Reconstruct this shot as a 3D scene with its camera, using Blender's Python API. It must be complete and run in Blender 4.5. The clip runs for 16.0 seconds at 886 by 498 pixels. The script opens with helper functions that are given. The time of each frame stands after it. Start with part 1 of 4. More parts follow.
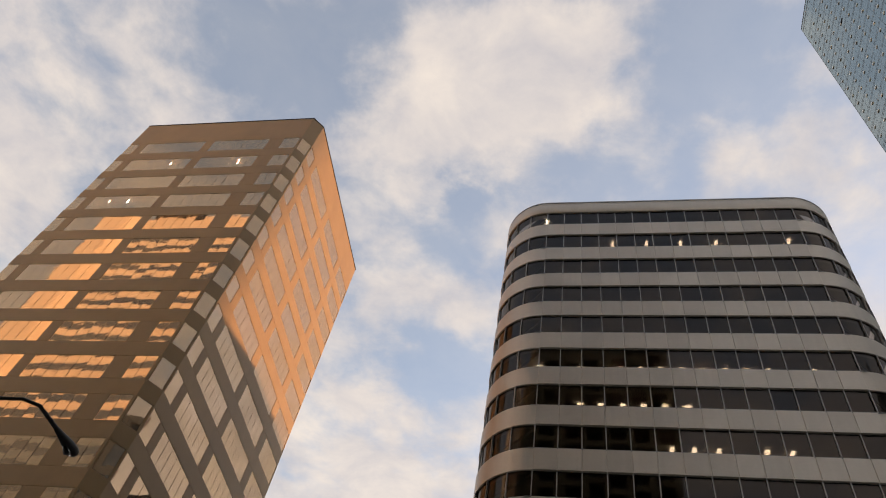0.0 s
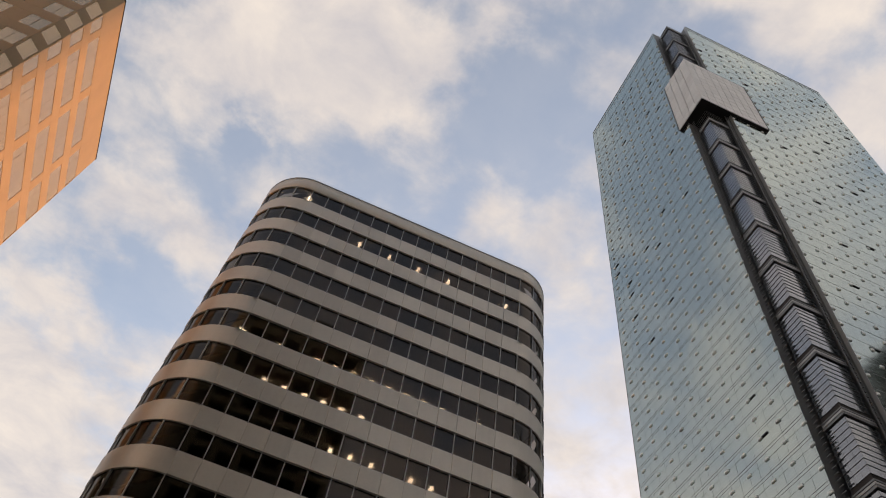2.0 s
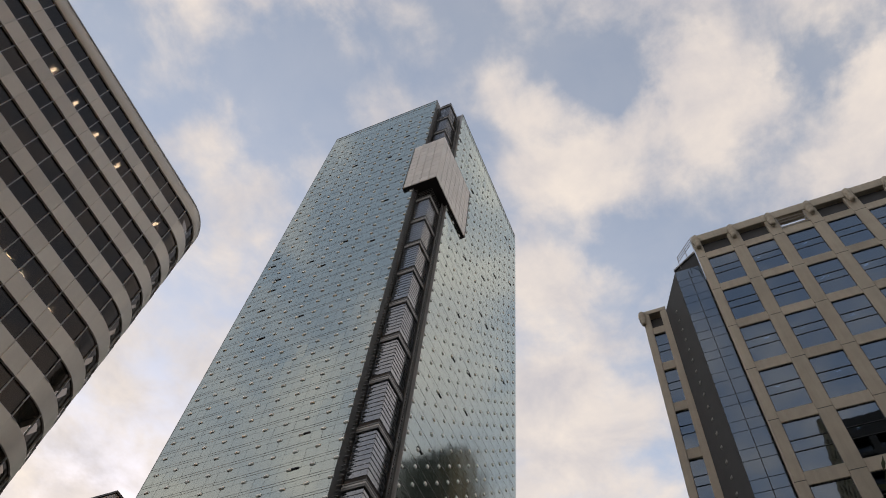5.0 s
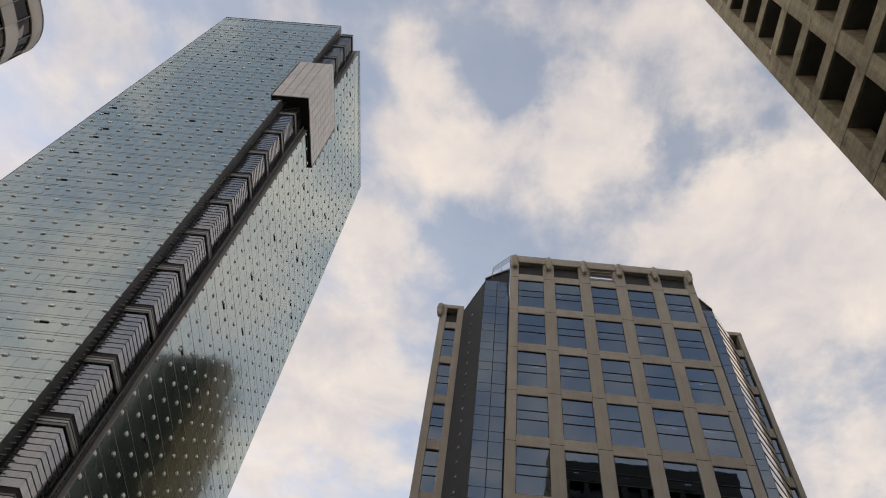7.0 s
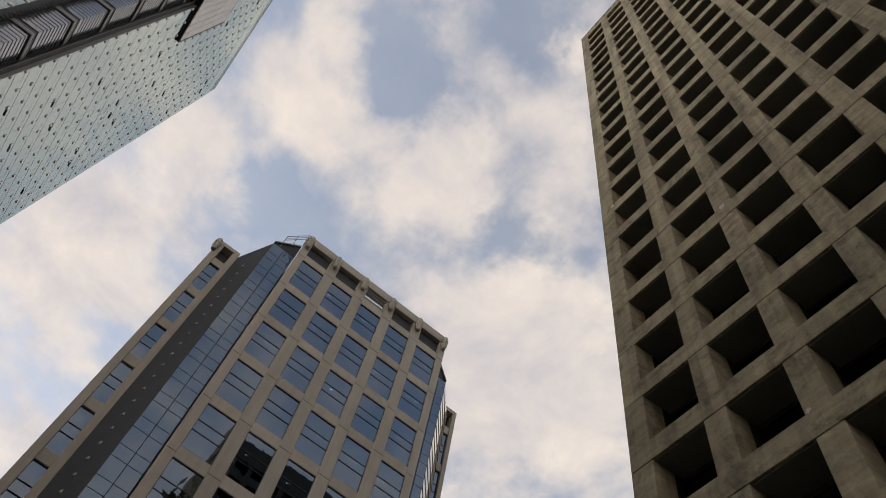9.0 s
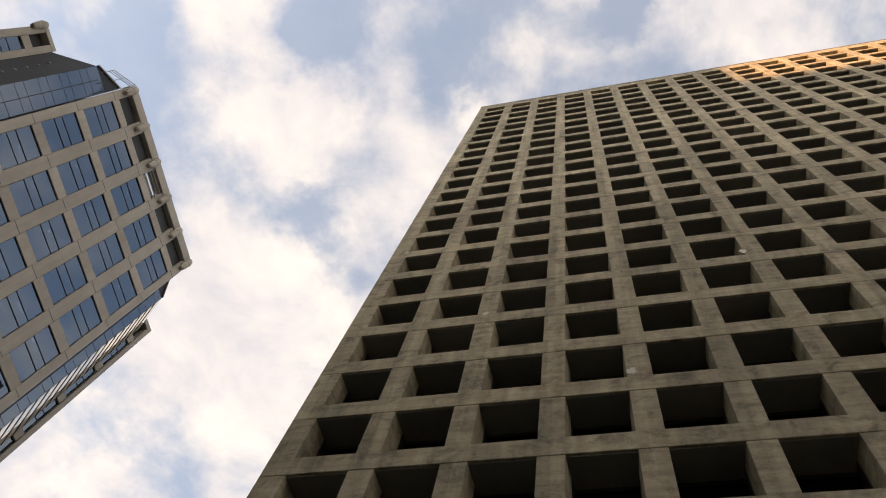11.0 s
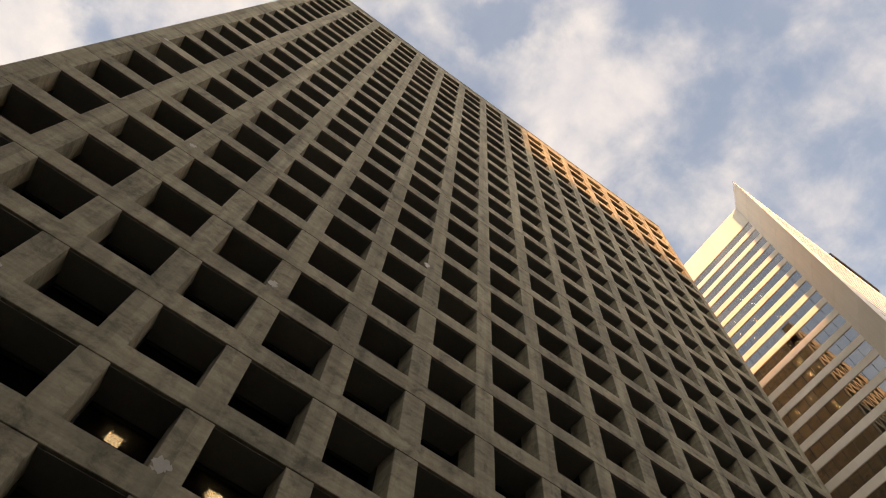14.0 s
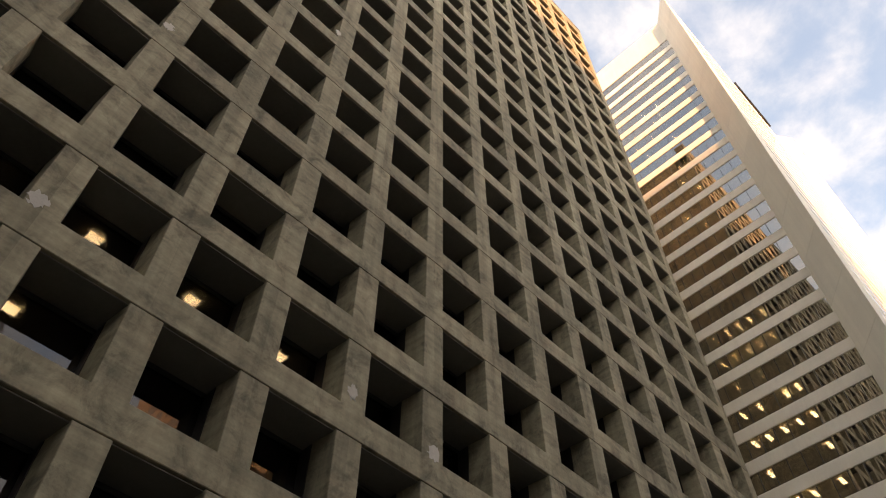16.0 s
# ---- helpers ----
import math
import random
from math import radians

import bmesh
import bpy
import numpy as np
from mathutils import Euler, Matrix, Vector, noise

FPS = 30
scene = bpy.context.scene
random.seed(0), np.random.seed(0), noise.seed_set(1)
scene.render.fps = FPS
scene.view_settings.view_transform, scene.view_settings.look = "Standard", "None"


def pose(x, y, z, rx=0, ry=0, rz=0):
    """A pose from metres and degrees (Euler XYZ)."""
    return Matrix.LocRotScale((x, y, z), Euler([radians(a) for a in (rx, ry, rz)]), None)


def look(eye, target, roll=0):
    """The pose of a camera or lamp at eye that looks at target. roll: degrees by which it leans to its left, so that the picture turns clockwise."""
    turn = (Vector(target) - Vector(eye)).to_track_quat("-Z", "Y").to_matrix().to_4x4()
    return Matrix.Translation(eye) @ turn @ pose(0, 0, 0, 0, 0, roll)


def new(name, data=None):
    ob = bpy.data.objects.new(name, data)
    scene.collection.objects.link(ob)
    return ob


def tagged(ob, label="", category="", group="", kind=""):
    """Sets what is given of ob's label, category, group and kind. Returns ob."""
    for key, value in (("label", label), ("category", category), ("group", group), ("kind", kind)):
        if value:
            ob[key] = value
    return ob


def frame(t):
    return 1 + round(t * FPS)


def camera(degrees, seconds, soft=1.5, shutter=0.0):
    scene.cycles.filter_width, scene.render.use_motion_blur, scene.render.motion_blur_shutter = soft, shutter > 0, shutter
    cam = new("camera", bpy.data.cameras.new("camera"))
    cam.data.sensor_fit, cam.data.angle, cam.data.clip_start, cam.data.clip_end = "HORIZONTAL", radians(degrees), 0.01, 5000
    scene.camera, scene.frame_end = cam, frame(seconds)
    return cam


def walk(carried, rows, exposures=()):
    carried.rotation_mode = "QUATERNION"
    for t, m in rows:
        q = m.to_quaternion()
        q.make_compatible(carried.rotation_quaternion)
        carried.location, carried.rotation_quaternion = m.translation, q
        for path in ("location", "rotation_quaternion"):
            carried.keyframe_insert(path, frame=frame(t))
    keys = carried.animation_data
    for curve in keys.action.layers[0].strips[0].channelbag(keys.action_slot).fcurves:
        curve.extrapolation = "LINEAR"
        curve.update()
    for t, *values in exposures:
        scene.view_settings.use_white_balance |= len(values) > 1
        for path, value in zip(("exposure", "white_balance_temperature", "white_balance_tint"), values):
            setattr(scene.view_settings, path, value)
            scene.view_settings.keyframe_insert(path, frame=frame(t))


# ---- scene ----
cam = camera(60.09, 16.0, soft=1.0)
walk(cam, [
    (0, pose(0.13, -0.61, 1.49, 144.67, -8.26, -173.27)),
    (0.5, pose(0.19, -0.49, 1.52, 145.30, -7.49, -179.44)),
    (1, pose(0.21, -0.41, 1.55, 145.11, -6.99, 173.10)),
    (1.5, pose(0.09, -0.38, 1.59, 146.32, -6.65, 164.27)),
    (2, pose(-0.02, -0.44, 1.61, 147.15, -6.25, 156.54)),
    (2.5, pose(-0.12, -0.57, 1.62, 147.91, -5.93, 149.11)),
    (3, pose(-0.28, -0.67, 1.63, 149.21, -4.72, 144.16)),
    (3.5, pose(-0.50, -0.75, 1.62, 150.50, -4.62, 136.76)),
    (4, pose(-0.50, -0.79, 1.60, 150.50, -4.84, 127.34)),
    (4.2, pose(-0.50, -0.80, 1.60, 150.63, -4.79, 124.28)),
    (6.3, pose(-0.45, -0.26, 1.62, 149.89, -4.55, 96.69)),
    (6.5, pose(-0.44, -0.23, 1.62, 149.59, -4.53, 94.21)),
    (7, pose(-0.32, -0.00, 1.61, 149.67, -5.33, 87.02)),
    (7.5, pose(-0.27, 0.26, 1.58, 150.22, -6.35, 77.53)),
    (8, pose(-0.22, 0.37, 1.56, 150.89, -6.22, 69.30)),
    (8.5, pose(-0.13, 0.23, 1.58, 151.12, -5.97, 61.41)),
    (9, pose(0.01, 0.09, 1.60, 153.71, -7.92, 51.39)),
    (9.5, pose(0.18, -0.28, 1.65, 155.66, -8.50, 36.55)),
    (9.7, pose(0.22, -0.29, 1.65, 156.03, -8.71, 31.52)),
    (11.8, pose(0.17, 0.64, 1.52, 161.64, -7.49, -1.61)),
    (12, pose(0.20, 0.68, 1.51, 161.46, -7.25, -5.54)),
    (12.5, pose(0.21, 0.82, 1.50, 161.20, -6.10, -12.65)),
    (13, pose(0.14, 0.81, 1.57, 160.38, -5.42, -20.60)),
    (13.5, pose(0.16, 0.85, 1.62, 159.75, -4.23, -29.07)),
    (14, pose(0.23, 0.89, 1.64, 158.83, -2.76, -35.42)),
    (14.5, pose(0.27, 0.96, 1.68, 155.82, -1.30, -38.70)),
    (15, pose(0.40, 1.07, 1.66, 151.23, -0.36, -40.09)),
    (15.5, pose(0.44, 1.10, 1.68, 147.50, 0.11, -41.13)),
    (16, pose(0.50, 1.13, 1.72, 143.11, -0.01, -45.27)),
], [(0.0, 0.75), (4.0, 0.75), (8.0, 0.78), (9.0, 0.76), (9.7, 0.95), (11.8, 1.2), (13.5, 1.15), (14.5, 0.92), (15.2, 1.18), (16.0, 1.55)])

# ---- light: low evening sun, broken cloud ----
SUN_AZ, SUN_EL = 51.4, 12.0          # the way the light travels, and its height
sx, sy = math.cos(radians(SUN_AZ)), math.sin(radians(SUN_AZ))
sun = new("sun", bpy.data.lights.new("sun", "SUN"))
sun.data.energy, sun.data.angle, sun.data.color = 4.4, radians(0.9), (1.0, 0.49, 0.21)
sun.matrix_basis = look((0, 0, 300), (sx * 100, sy * 100, 300 - 100 * math.tan(radians(SUN_EL))))

world = bpy.data.worlds.new("sky")
scene.world = world
world.use_nodes = True
wn, wl = world.node_tree.nodes, world.node_tree.links
wn.clear()


def wmath(op, a, b=None, c=None, clamp=False):
    n = wn.new("ShaderNodeMath")
    n.operation, n.use_clamp = op, clamp
    for i, v in enumerate((a, b, c)):
        if v is None:
            continue
        if isinstance(v, (int, float)):
            n.inputs[i].default_value = v
        else:
            wl.new(v, n.inputs[i])
    return n.outputs[0]


sky = wn.new("ShaderNodeTexSky")
sky.sky_type, sky.sun_disc = "NISHITA", False
sky.sun_elevation, sky.sun_rotation = radians(SUN_EL), radians(180 + 90 - SUN_AZ)
sky.altitude, sky.air_density, sky.dust_density, sky.ozone_density = 30, 1.0, 1.2, 2.0
tc = wn.new("ShaderNodeTexCoord")
sep = wn.new("ShaderNodeSeparateXYZ")
wl.new(tc.outputs["Generated"], sep.inputs[0])
dz = wmath("MAXIMUM", sep.outputs[2], 0.06)
px, py = wmath("DIVIDE", sep.outputs[0], dz), wmath("DIVIDE", sep.outputs[1], dz)
flat = wn.new("ShaderNodeCombineXYZ")
wl.new(px, flat.inputs[0]), wl.new(py, flat.inputs[1])


def wnoise(scale, detail, rough, seed, warp=0.0):
    mp = wn.new("ShaderNodeMapping")
    mp.inputs["Location"].default_value = (seed, seed * 1.7, seed * 0.3)
    wl.new(flat.outputs[0], mp.inputs[0])
    n = wn.new("ShaderNodeTexNoise")
    n.inputs["Scale"].default_value, n.inputs["Detail"].default_value = scale, detail
    n.inputs["Roughness"].default_value, n.inputs["Distortion"].default_value = rough, warp
    wl.new(mp.outputs[0], n.inputs["Vector"])
    return n.outputs[0]


# cloud banks and clear gaps: centre on the cloud layer (one unit overhead), reach, thickness
CLOUDS = [(0.02, -0.39, 0.165, 1.0), (0.25, -0.46, 0.186, 0.9), (0.13, -0.37, 0.153, 0.7), (0.12, -0.46, 0.16, 0.7), (0.72, -0.32, 0.27, 0.4),
          (0.92, -0.54, 0.17, 0.45), (0.32, -0.79, 0.147, 0.75), (0.18, -0.84, 0.117, 0.65), (0.42, -1.05, 0.105, 0.6), (-0.28, -0.55, 0.14, 0.6),
          (-0.09, -0.29, 0.046, 0.5), (-0.30, -0.11, 0.076, 0.6), (-0.43, -0.07, 0.135, 1.0), (-0.57, -0.16, 0.117, 0.9), (-0.79, -0.22, 0.19, 0.9),
          (-0.42, 0.13, 0.137, 1.1), (-0.90, -0.30, 0.21, 0.7), (-0.50, 0.40, 0.22, 1.0), (-0.62, 0.46, 0.30, 0.8), (0.20, 0.08, 0.19, 0.8),
          (0.01, 0.02, 0.06, 0.4), (-0.15, 0.14, 0.036, 0.7), (-0.28, 0.22, 0.22, 0.5), (0.50, -0.02, 0.26, 0.35)]
GAPS = [(0.41, -0.40, 0.12), (-0.15, -0.37, 0.16), (0.19, -0.60, 0.05), (0.27, -0.94, 0.18), (-0.30, 0.02, 0.11), (-0.58, -0.02, 0.085),
        (-0.40, 0.27, 0.058), (-0.37, 0.35, 0.055), (-0.15, 0.08, 0.095), (0.06, 0.06, 0.045)]
drift = wn.new("ShaderNodeTexNoise")                # ragged outlines for both
drift.inputs["Scale"].default_value, drift.inputs["Detail"].default_value, drift.inputs["Roughness"].default_value = 9.0, 5.0, 0.6
wl.new(flat.outputs[0], drift.inputs["Vector"])
ragged = wn.new("ShaderNodeVectorMath")
ragged.operation = "MULTIPLY_ADD"
ragged.inputs[1].default_value = (0.13, 0.13, 0.0)
wl.new(drift.outputs["Color"], ragged.inputs[0])
centred = wn.new("ShaderNodeVectorMath")
centred.operation = "SUBTRACT"
centred.inputs[1].default_value = (0.065, 0.065, 0.0)
wl.new(flat.outputs[0], centred.inputs[0]), wl.new(centred.outputs[0], ragged.inputs[2])
mass = None
for bx, by, br, bk in CLOUDS + [(gx, gy, gr, -0.72) for gx, gy, gr in GAPS]:
    away = wn.new("ShaderNodeVectorMath")
    away.operation = "DISTANCE"
    away.inputs[1].default_value = (bx, by, 0)
    wl.new(ragged.outputs[0], away.inputs[0])
    fall = wn.new("ShaderNodeMapRange")
    fall.interpolation_type = "SMOOTHSTEP"
    fall.inputs["From Min"].default_value, fall.inputs["From Max"].default_value = 0.0, br * 1.1
    fall.inputs["To Min"].default_value, fall.inputs["To Max"].default_value = bk, 0.0
    wl.new(away.outputs["Value"], fall.inputs["Value"])
    mass = fall.outputs[0] if mass is None else wmath("ADD", mass, fall.outputs[0])
puff = wnoise(9.0, 8.0, 0.56, 3.1, 0.15)
wisp = wnoise(2.6, 5.0, 0.50, 8.4, 0.2)
far_cover = wmath("MULTIPLY", wmath("SUBTRACT", wmath("SQRT", wmath("ADD", wmath("MULTIPLY", px, px), wmath("MULTIPLY", py, py))), 0.62), 0.75, clamp=True)
cover = wmath("ADD", wmath("ADD", wmath("ADD", wmath("MULTIPLY", mass, 0.75), 0.15), far_cover),
              wmath("ADD", wmath("MULTIPLY", wmath("SUBTRACT", puff, 0.5), 1.9), wmath("MULTIPLY", wmath("SUBTRACT", wisp, 0.5), 0.8)))
ramp = wn.new("ShaderNodeMapRange")
ramp.interpolation_type = "SMOOTHSTEP"
ramp.inputs["From Min"].default_value, ramp.inputs["From Max"].default_value = -0.02, 0.86
ramp.inputs["To Min"].default_value, ramp.inputs["To Max"].default_value = 0.2, 0.93
wl.new(cover, ramp.inputs["Value"])
tone = wn.new("ShaderNodeMix")
tone.data_type = "RGBA"
tone.inputs["A"].default_value, tone.inputs["B"].default_value = (3.75, 3.5, 3.55, 1), (5.75, 5.02, 4.35, 1)
shade = wn.new("ShaderNodeMapRange")
shade.inputs["From Min"].default_value, shade.inputs["From Max"].default_value = 0.3, 0.7
wl.new(wnoise(6.0, 7.0, 0.6, 5.5, 0.3), shade.inputs["Value"])
wl.new(shade.outputs[0], tone.inputs["Factor"])
# cloud towards the low sun is lit from behind and far brighter
ahead = wmath("ADD", wmath("MULTIPLY", px, -sx), wmath("MULTIPLY", py, -sy))
flare = wmath("ADD", wmath("MULTIPLY", wmath("MULTIPLY", wmath("SUBTRACT", ahead, 1.4), 0.35, clamp=True), 2.6), 1.0)
lit_tone = wn.new("ShaderNodeVectorMath")
lit_tone.operation = "SCALE"
wl.new(tone.outputs["Result"], lit_tone.inputs[0]), wl.new(flare, lit_tone.inputs["Scale"])
gain = wn.new("ShaderNodeMix")
gain.data_type, gain.blend_type = "RGBA", "MULTIPLY"
gain.inputs["Factor"].default_value = 1.0
gain.inputs["B"].default_value = (2.72, 2.16, 1.80, 1)
wl.new(sky.outputs[0], gain.inputs["A"])
mixed = wn.new("ShaderNodeMix")
mixed.data_type = "RGBA"
wl.new(ramp.outputs[0], mixed.inputs["Factor"])
wl.new(gain.outputs["Result"], mixed.inputs["A"]), wl.new(lit_tone.outputs[0], mixed.inputs["B"])
bg = wn.new("ShaderNodeBackground")
bg.inputs["Strength"].default_value = 0.1
wl.new(mixed.outputs["Result"], bg.inputs["Color"])
wo = wn.new("ShaderNodeOutputWorld")
wl.new(bg.outputs[0], wo.inputs[0])


# ---- materials ----
def shader(name):
    m = bpy.data.materials.new(name)
    m.use_nodes = True
    nt = m.node_tree
    return m, nt, nt.nodes, nt.links, nt.nodes["Principled BSDF"]


def surface(name, colour, rough=0.7, grain=40.0, spread=0.25, stain=0.4, streak=0.0, bump=0.15, metal=0.0, vary=0.12, spec=0.5, blotch=0.0, seep=0.0):
    """Stone, concrete, paint or metal: grain, broad stains, run-off streaks, a tint for each piece."""
    m, nt, n, l, p = shader(name)
    co = n.new("ShaderNodeTexCoord")
    geo = n.new("ShaderNodeNewGeometry")
    fine = n.new("ShaderNodeTexNoise")
    fine.inputs["Scale"].default_value, fine.inputs["Detail"].default_value = grain, 6
    broad = n.new("ShaderNodeTexNoise")
    broad.inputs["Scale"].default_value, broad.inputs["Detail"].default_value, broad.inputs["Roughness"].default_value = stain, 8, 0.65
    l.new(geo.outputs["Position"], fine.inputs["Vector"])
    l.new(geo.outputs["Position"], broad.inputs["Vector"])
    runs = n.new("ShaderNodeTexNoise")
    mp = n.new("ShaderNodeMapping")
    mp.inputs["Scale"].default_value = (2.2, 2.2, 0.12)
    l.new(geo.outputs["Position"], mp.inputs[0]), l.new(mp.outputs[0], runs.inputs["Vector"])
    runs.inputs["Scale"].default_value, runs.inputs["Detail"].default_value = 1.0, 6
    info = n.new("ShaderNodeObjectInfo")

    def mth(op, a, b):
        k = n.new("ShaderNodeMath")
        k.operation = op
        for i, v in enumerate((a, b)):
            if isinstance(v, (int, float)):
                k.inputs[i].default_value = v
            else:
                l.new(v, k.inputs[i])
        return k.outputs[0]

    value = mth("MULTIPLY", mth("SUBTRACT", fine.outputs[0], 0.5), spread)
    value = mth("ADD", value, mth("MULTIPLY", mth("SUBTRACT", broad.outputs[0], 0.5), spread * 2.2))
    value = mth("ADD", value, mth("MULTIPLY", mth("SUBTRACT", runs.outputs[0], 0.5), streak))
    value = mth("ADD", value, mth("MULTIPLY", mth("SUBTRACT", info.outputs["Random"], 0.5), vary))
    value = mth("ADD", value, mth("MULTIPLY", mth("SUBTRACT", geo.outputs["Random Per Island"], 0.5), vary))
    value = mth("MAXIMUM", mth("ADD", value, 1.0), 0.25)
    if seep:                                     # long level tide marks
        level = n.new("ShaderNodeTexNoise")
        lay = n.new("ShaderNodeMapping")
        lay.inputs["Scale"].default_value = (0.35, 0.35, 3.2)
        l.new(geo.outputs["Position"], lay.inputs[0]), l.new(lay.outputs[0], level.inputs["Vector"])
        level.inputs["Scale"].default_value, level.inputs["Detail"].default_value, level.inputs["Roughness"].default_value = 1.0, 7, 0.62
        value = mth("MULTIPLY", value, mth("ADD", mth("MULTIPLY", mth("SUBTRACT", level.outputs[0], 0.5), seep * 1.6), 1.0))
    if blotch:                                   # damp and soot, in ragged patches
        damp = n.new("ShaderNodeTexNoise")
        damp.inputs["Scale"].default_value, damp.inputs["Detail"].default_value, damp.inputs["Roughness"].default_value = 0.9, 9, 0.7
        damp.inputs["Distortion"].default_value = 0.6
        l.new(geo.outputs["Position"], damp.inputs["Vector"])
        edge = n.new("ShaderNodeMapRange")
        edge.inputs["From Min"].default_value, edge.inputs["From Max"].default_value = 0.50, 0.66
        edge.inputs["To Min"].default_value, edge.inputs["To Max"].default_value = 1.0, 1.0 - blotch
        l.new(damp.outputs[0], edge.inputs["Value"])
        value = mth("MULTIPLY", value, edge.outputs[0])
    mix = n.new("ShaderNodeMix")
    mix.data_type, mix.blend_type = "RGBA", "MULTIPLY"
    mix.inputs["Factor"].default_value = 1.0
    mix.inputs["A"].default_value = (*colour, 1)
    l.new(value, mix.inputs["B"])
    l.new(mix.outputs["Result"], p.inputs["Base Color"])
    p.inputs["Roughness"].default_value, p.inputs["Metallic"].default_value = rough, metal
    p.inputs["Specular IOR Level"].default_value = spec
    if bump:
        b = n.new("ShaderNodeBump")
        b.inputs["Strength"].default_value, b.inputs["Distance"].default_value = bump, 0.02
        l.new(fine.outputs[0], b.inputs["Height"]), l.new(b.outputs[0], p.inputs["Normal"])
    return m


def glazing(name, tint, base, edge, rough=0.02, gloss=(1, 1, 1), wave=0.0, wave_scale=0.35, film=0.0, film_colour=(0.5, 0.4, 0.3)):
    """Coated window glass: a dark tinted view through, and a mirror coat that grows towards grazing."""
    m, nt, n, l, p = shader(name)
    n.remove(p)
    out = n["Material Output"]
    see = n.new("ShaderNodeBsdfTransparent")
    see.inputs[0].default_value = (*tint, 1)
    ref = n.new("ShaderNodeBsdfGlossy")
    ref.inputs["Color"].default_value = (*gloss, 1)
    ref.inputs["Roughness"].default_value = rough
    lw = n.new("ShaderNodeFresnel")
    lw.inputs["IOR"].default_value = 1.5
    mr = n.new("ShaderNodeMapRange")
    mr.inputs["From Min"].default_value, mr.inputs["From Max"].default_value = 0.04, 0.6
    mr.inputs["To Min"].default_value, mr.inputs["To Max"].default_value = base, edge
    l.new(lw.outputs[0], mr.inputs["Value"])
    mix = n.new("ShaderNodeMixShader")
    l.new(mr.outputs[0], mix.inputs[0]), l.new(see.outputs[0], mix.inputs[1]), l.new(ref.outputs[0], mix.inputs[2])
    if wave:
        geo = n.new("ShaderNodeNewGeometry")
        no = n.new("ShaderNodeTexNoise")
        no.inputs["Scale"].default_value, no.inputs["Detail"].default_value = wave_scale, 3
        l.new(geo.outputs["Position"], no.inputs["Vector"])
        b = n.new("ShaderNodeBump")
        b.inputs["Strength"].default_value, b.inputs["Distance"].default_value = 1.0, wave
        l.new(no.outputs[0], b.inputs["Height"]), l.new(b.outputs[0], ref.inputs["Normal"])
    if film:                                     # an even diffuse share mixed over the glass, in film_colour
        diffuse_coat = n.new("ShaderNodeBsdfDiffuse")
        diffuse_coat.inputs["Color"].default_value = (*film_colour, 1)
        veil = n.new("ShaderNodeMixShader")
        veil.inputs[0].default_value = film
        l.new(mix.outputs[0], veil.inputs[1]), l.new(diffuse_coat.outputs[0], veil.inputs[2])
        mix = veil
    l.new(mix.outputs[0], out.inputs[0])
    return m


def glow(name, colour, strength):
    m, nt, n, l, p = shader(name)
    p.inputs["Base Color"].default_value = (*colour, 1)
    p.inputs["Emission Color"].default_value, p.inputs["Emission Strength"].default_value = (*colour, 1), strength
    return m


CONCRETE = surface("board_marked_concrete", (0.322, 0.289, 0.192), 0.85, 9.0, 0.45, 0.35, 1.0, 0.4, vary=0.26, blotch=0.5, seep=0.7)
CONCRETE_PALE = surface("pale_concrete_patch", (0.55, 0.52, 0.46), 0.85, 14.0, 0.25, 2.0, 0.2, 0.3)
SOFFIT = surface("office_ceiling", (0.34, 0.325, 0.28), 0.9, 6.0, 0.2, 0.5, 0.0, 0.0)
# near black in the colour itself, for the lack of light behind glass
CORE = surface("unlit_interior", (0.035, 0.032, 0.030), 0.9, 2.0, 0.4, 0.4, 0.0, 0.0, vary=0.0)
BRONZE_GLASS = glazing("smoked_glass", (0.22, 0.20, 0.17), 0.06, 0.55, 0.02)
STEEL_BAND = surface("brushed_metal_band", (0.56, 0.525, 0.46), 0.42, 5.0, 0.10, 0.25, 0.15, 0.02, metal=0.35, vary=0.16)
DARK_GLASS = glazing("dark_tinted_glass", (0.20, 0.18, 0.16), 0.028, 0.42, 0.03, (0.90, 0.83, 0.78), wave=0.004)
MULLION = surface("grey_aluminium", (0.30, 0.30, 0.29), 0.4, 20, 0.1, 0.6, 0.1, 0.0, metal=0.6)
DARK_METAL = surface("dark_metal", (0.03, 0.032, 0.035), 0.45, 20, 0.2, 0.6, 0.1, 0.0, metal=0.5)
TEAL_GLASS = glazing("green_mirror_glass", (0.10, 0.15, 0.14), 0.46, 0.88, 0.10, (0.83, 0.93, 0.89), wave=0.006, wave_scale=0.5)
SPINE_GLASS = glazing("grey_spine_glass", (0.20, 0.22, 0.24), 0.27, 0.7, 0.10, (0.92, 0.94, 0.97))
FITTING = surface("steel_fitting", (0.78, 0.81, 0.78), 0.4, 20, 0.1, 1.0, 0.0, 0.0, metal=0.2)
SPINE_METAL = surface("weathered_grey_steel", (0.15, 0.157, 0.16), 0.5, 10, 0.25, 0.5, 0.2, 0.0, metal=0.3, vary=0.3)
DARK_CLADDING = surface("dark_green_cladding", (0.014, 0.022, 0.017), 0.8, 4, 0.3, 0.05, 0.2, 0.0, spec=0.1)
CAP_PANEL = surface("pale_stone_glass_panel", (0.58, 0.57, 0.545), 0.35, 3.0, 0.12, 0.3, 0.12, 0.0, vary=0.14)
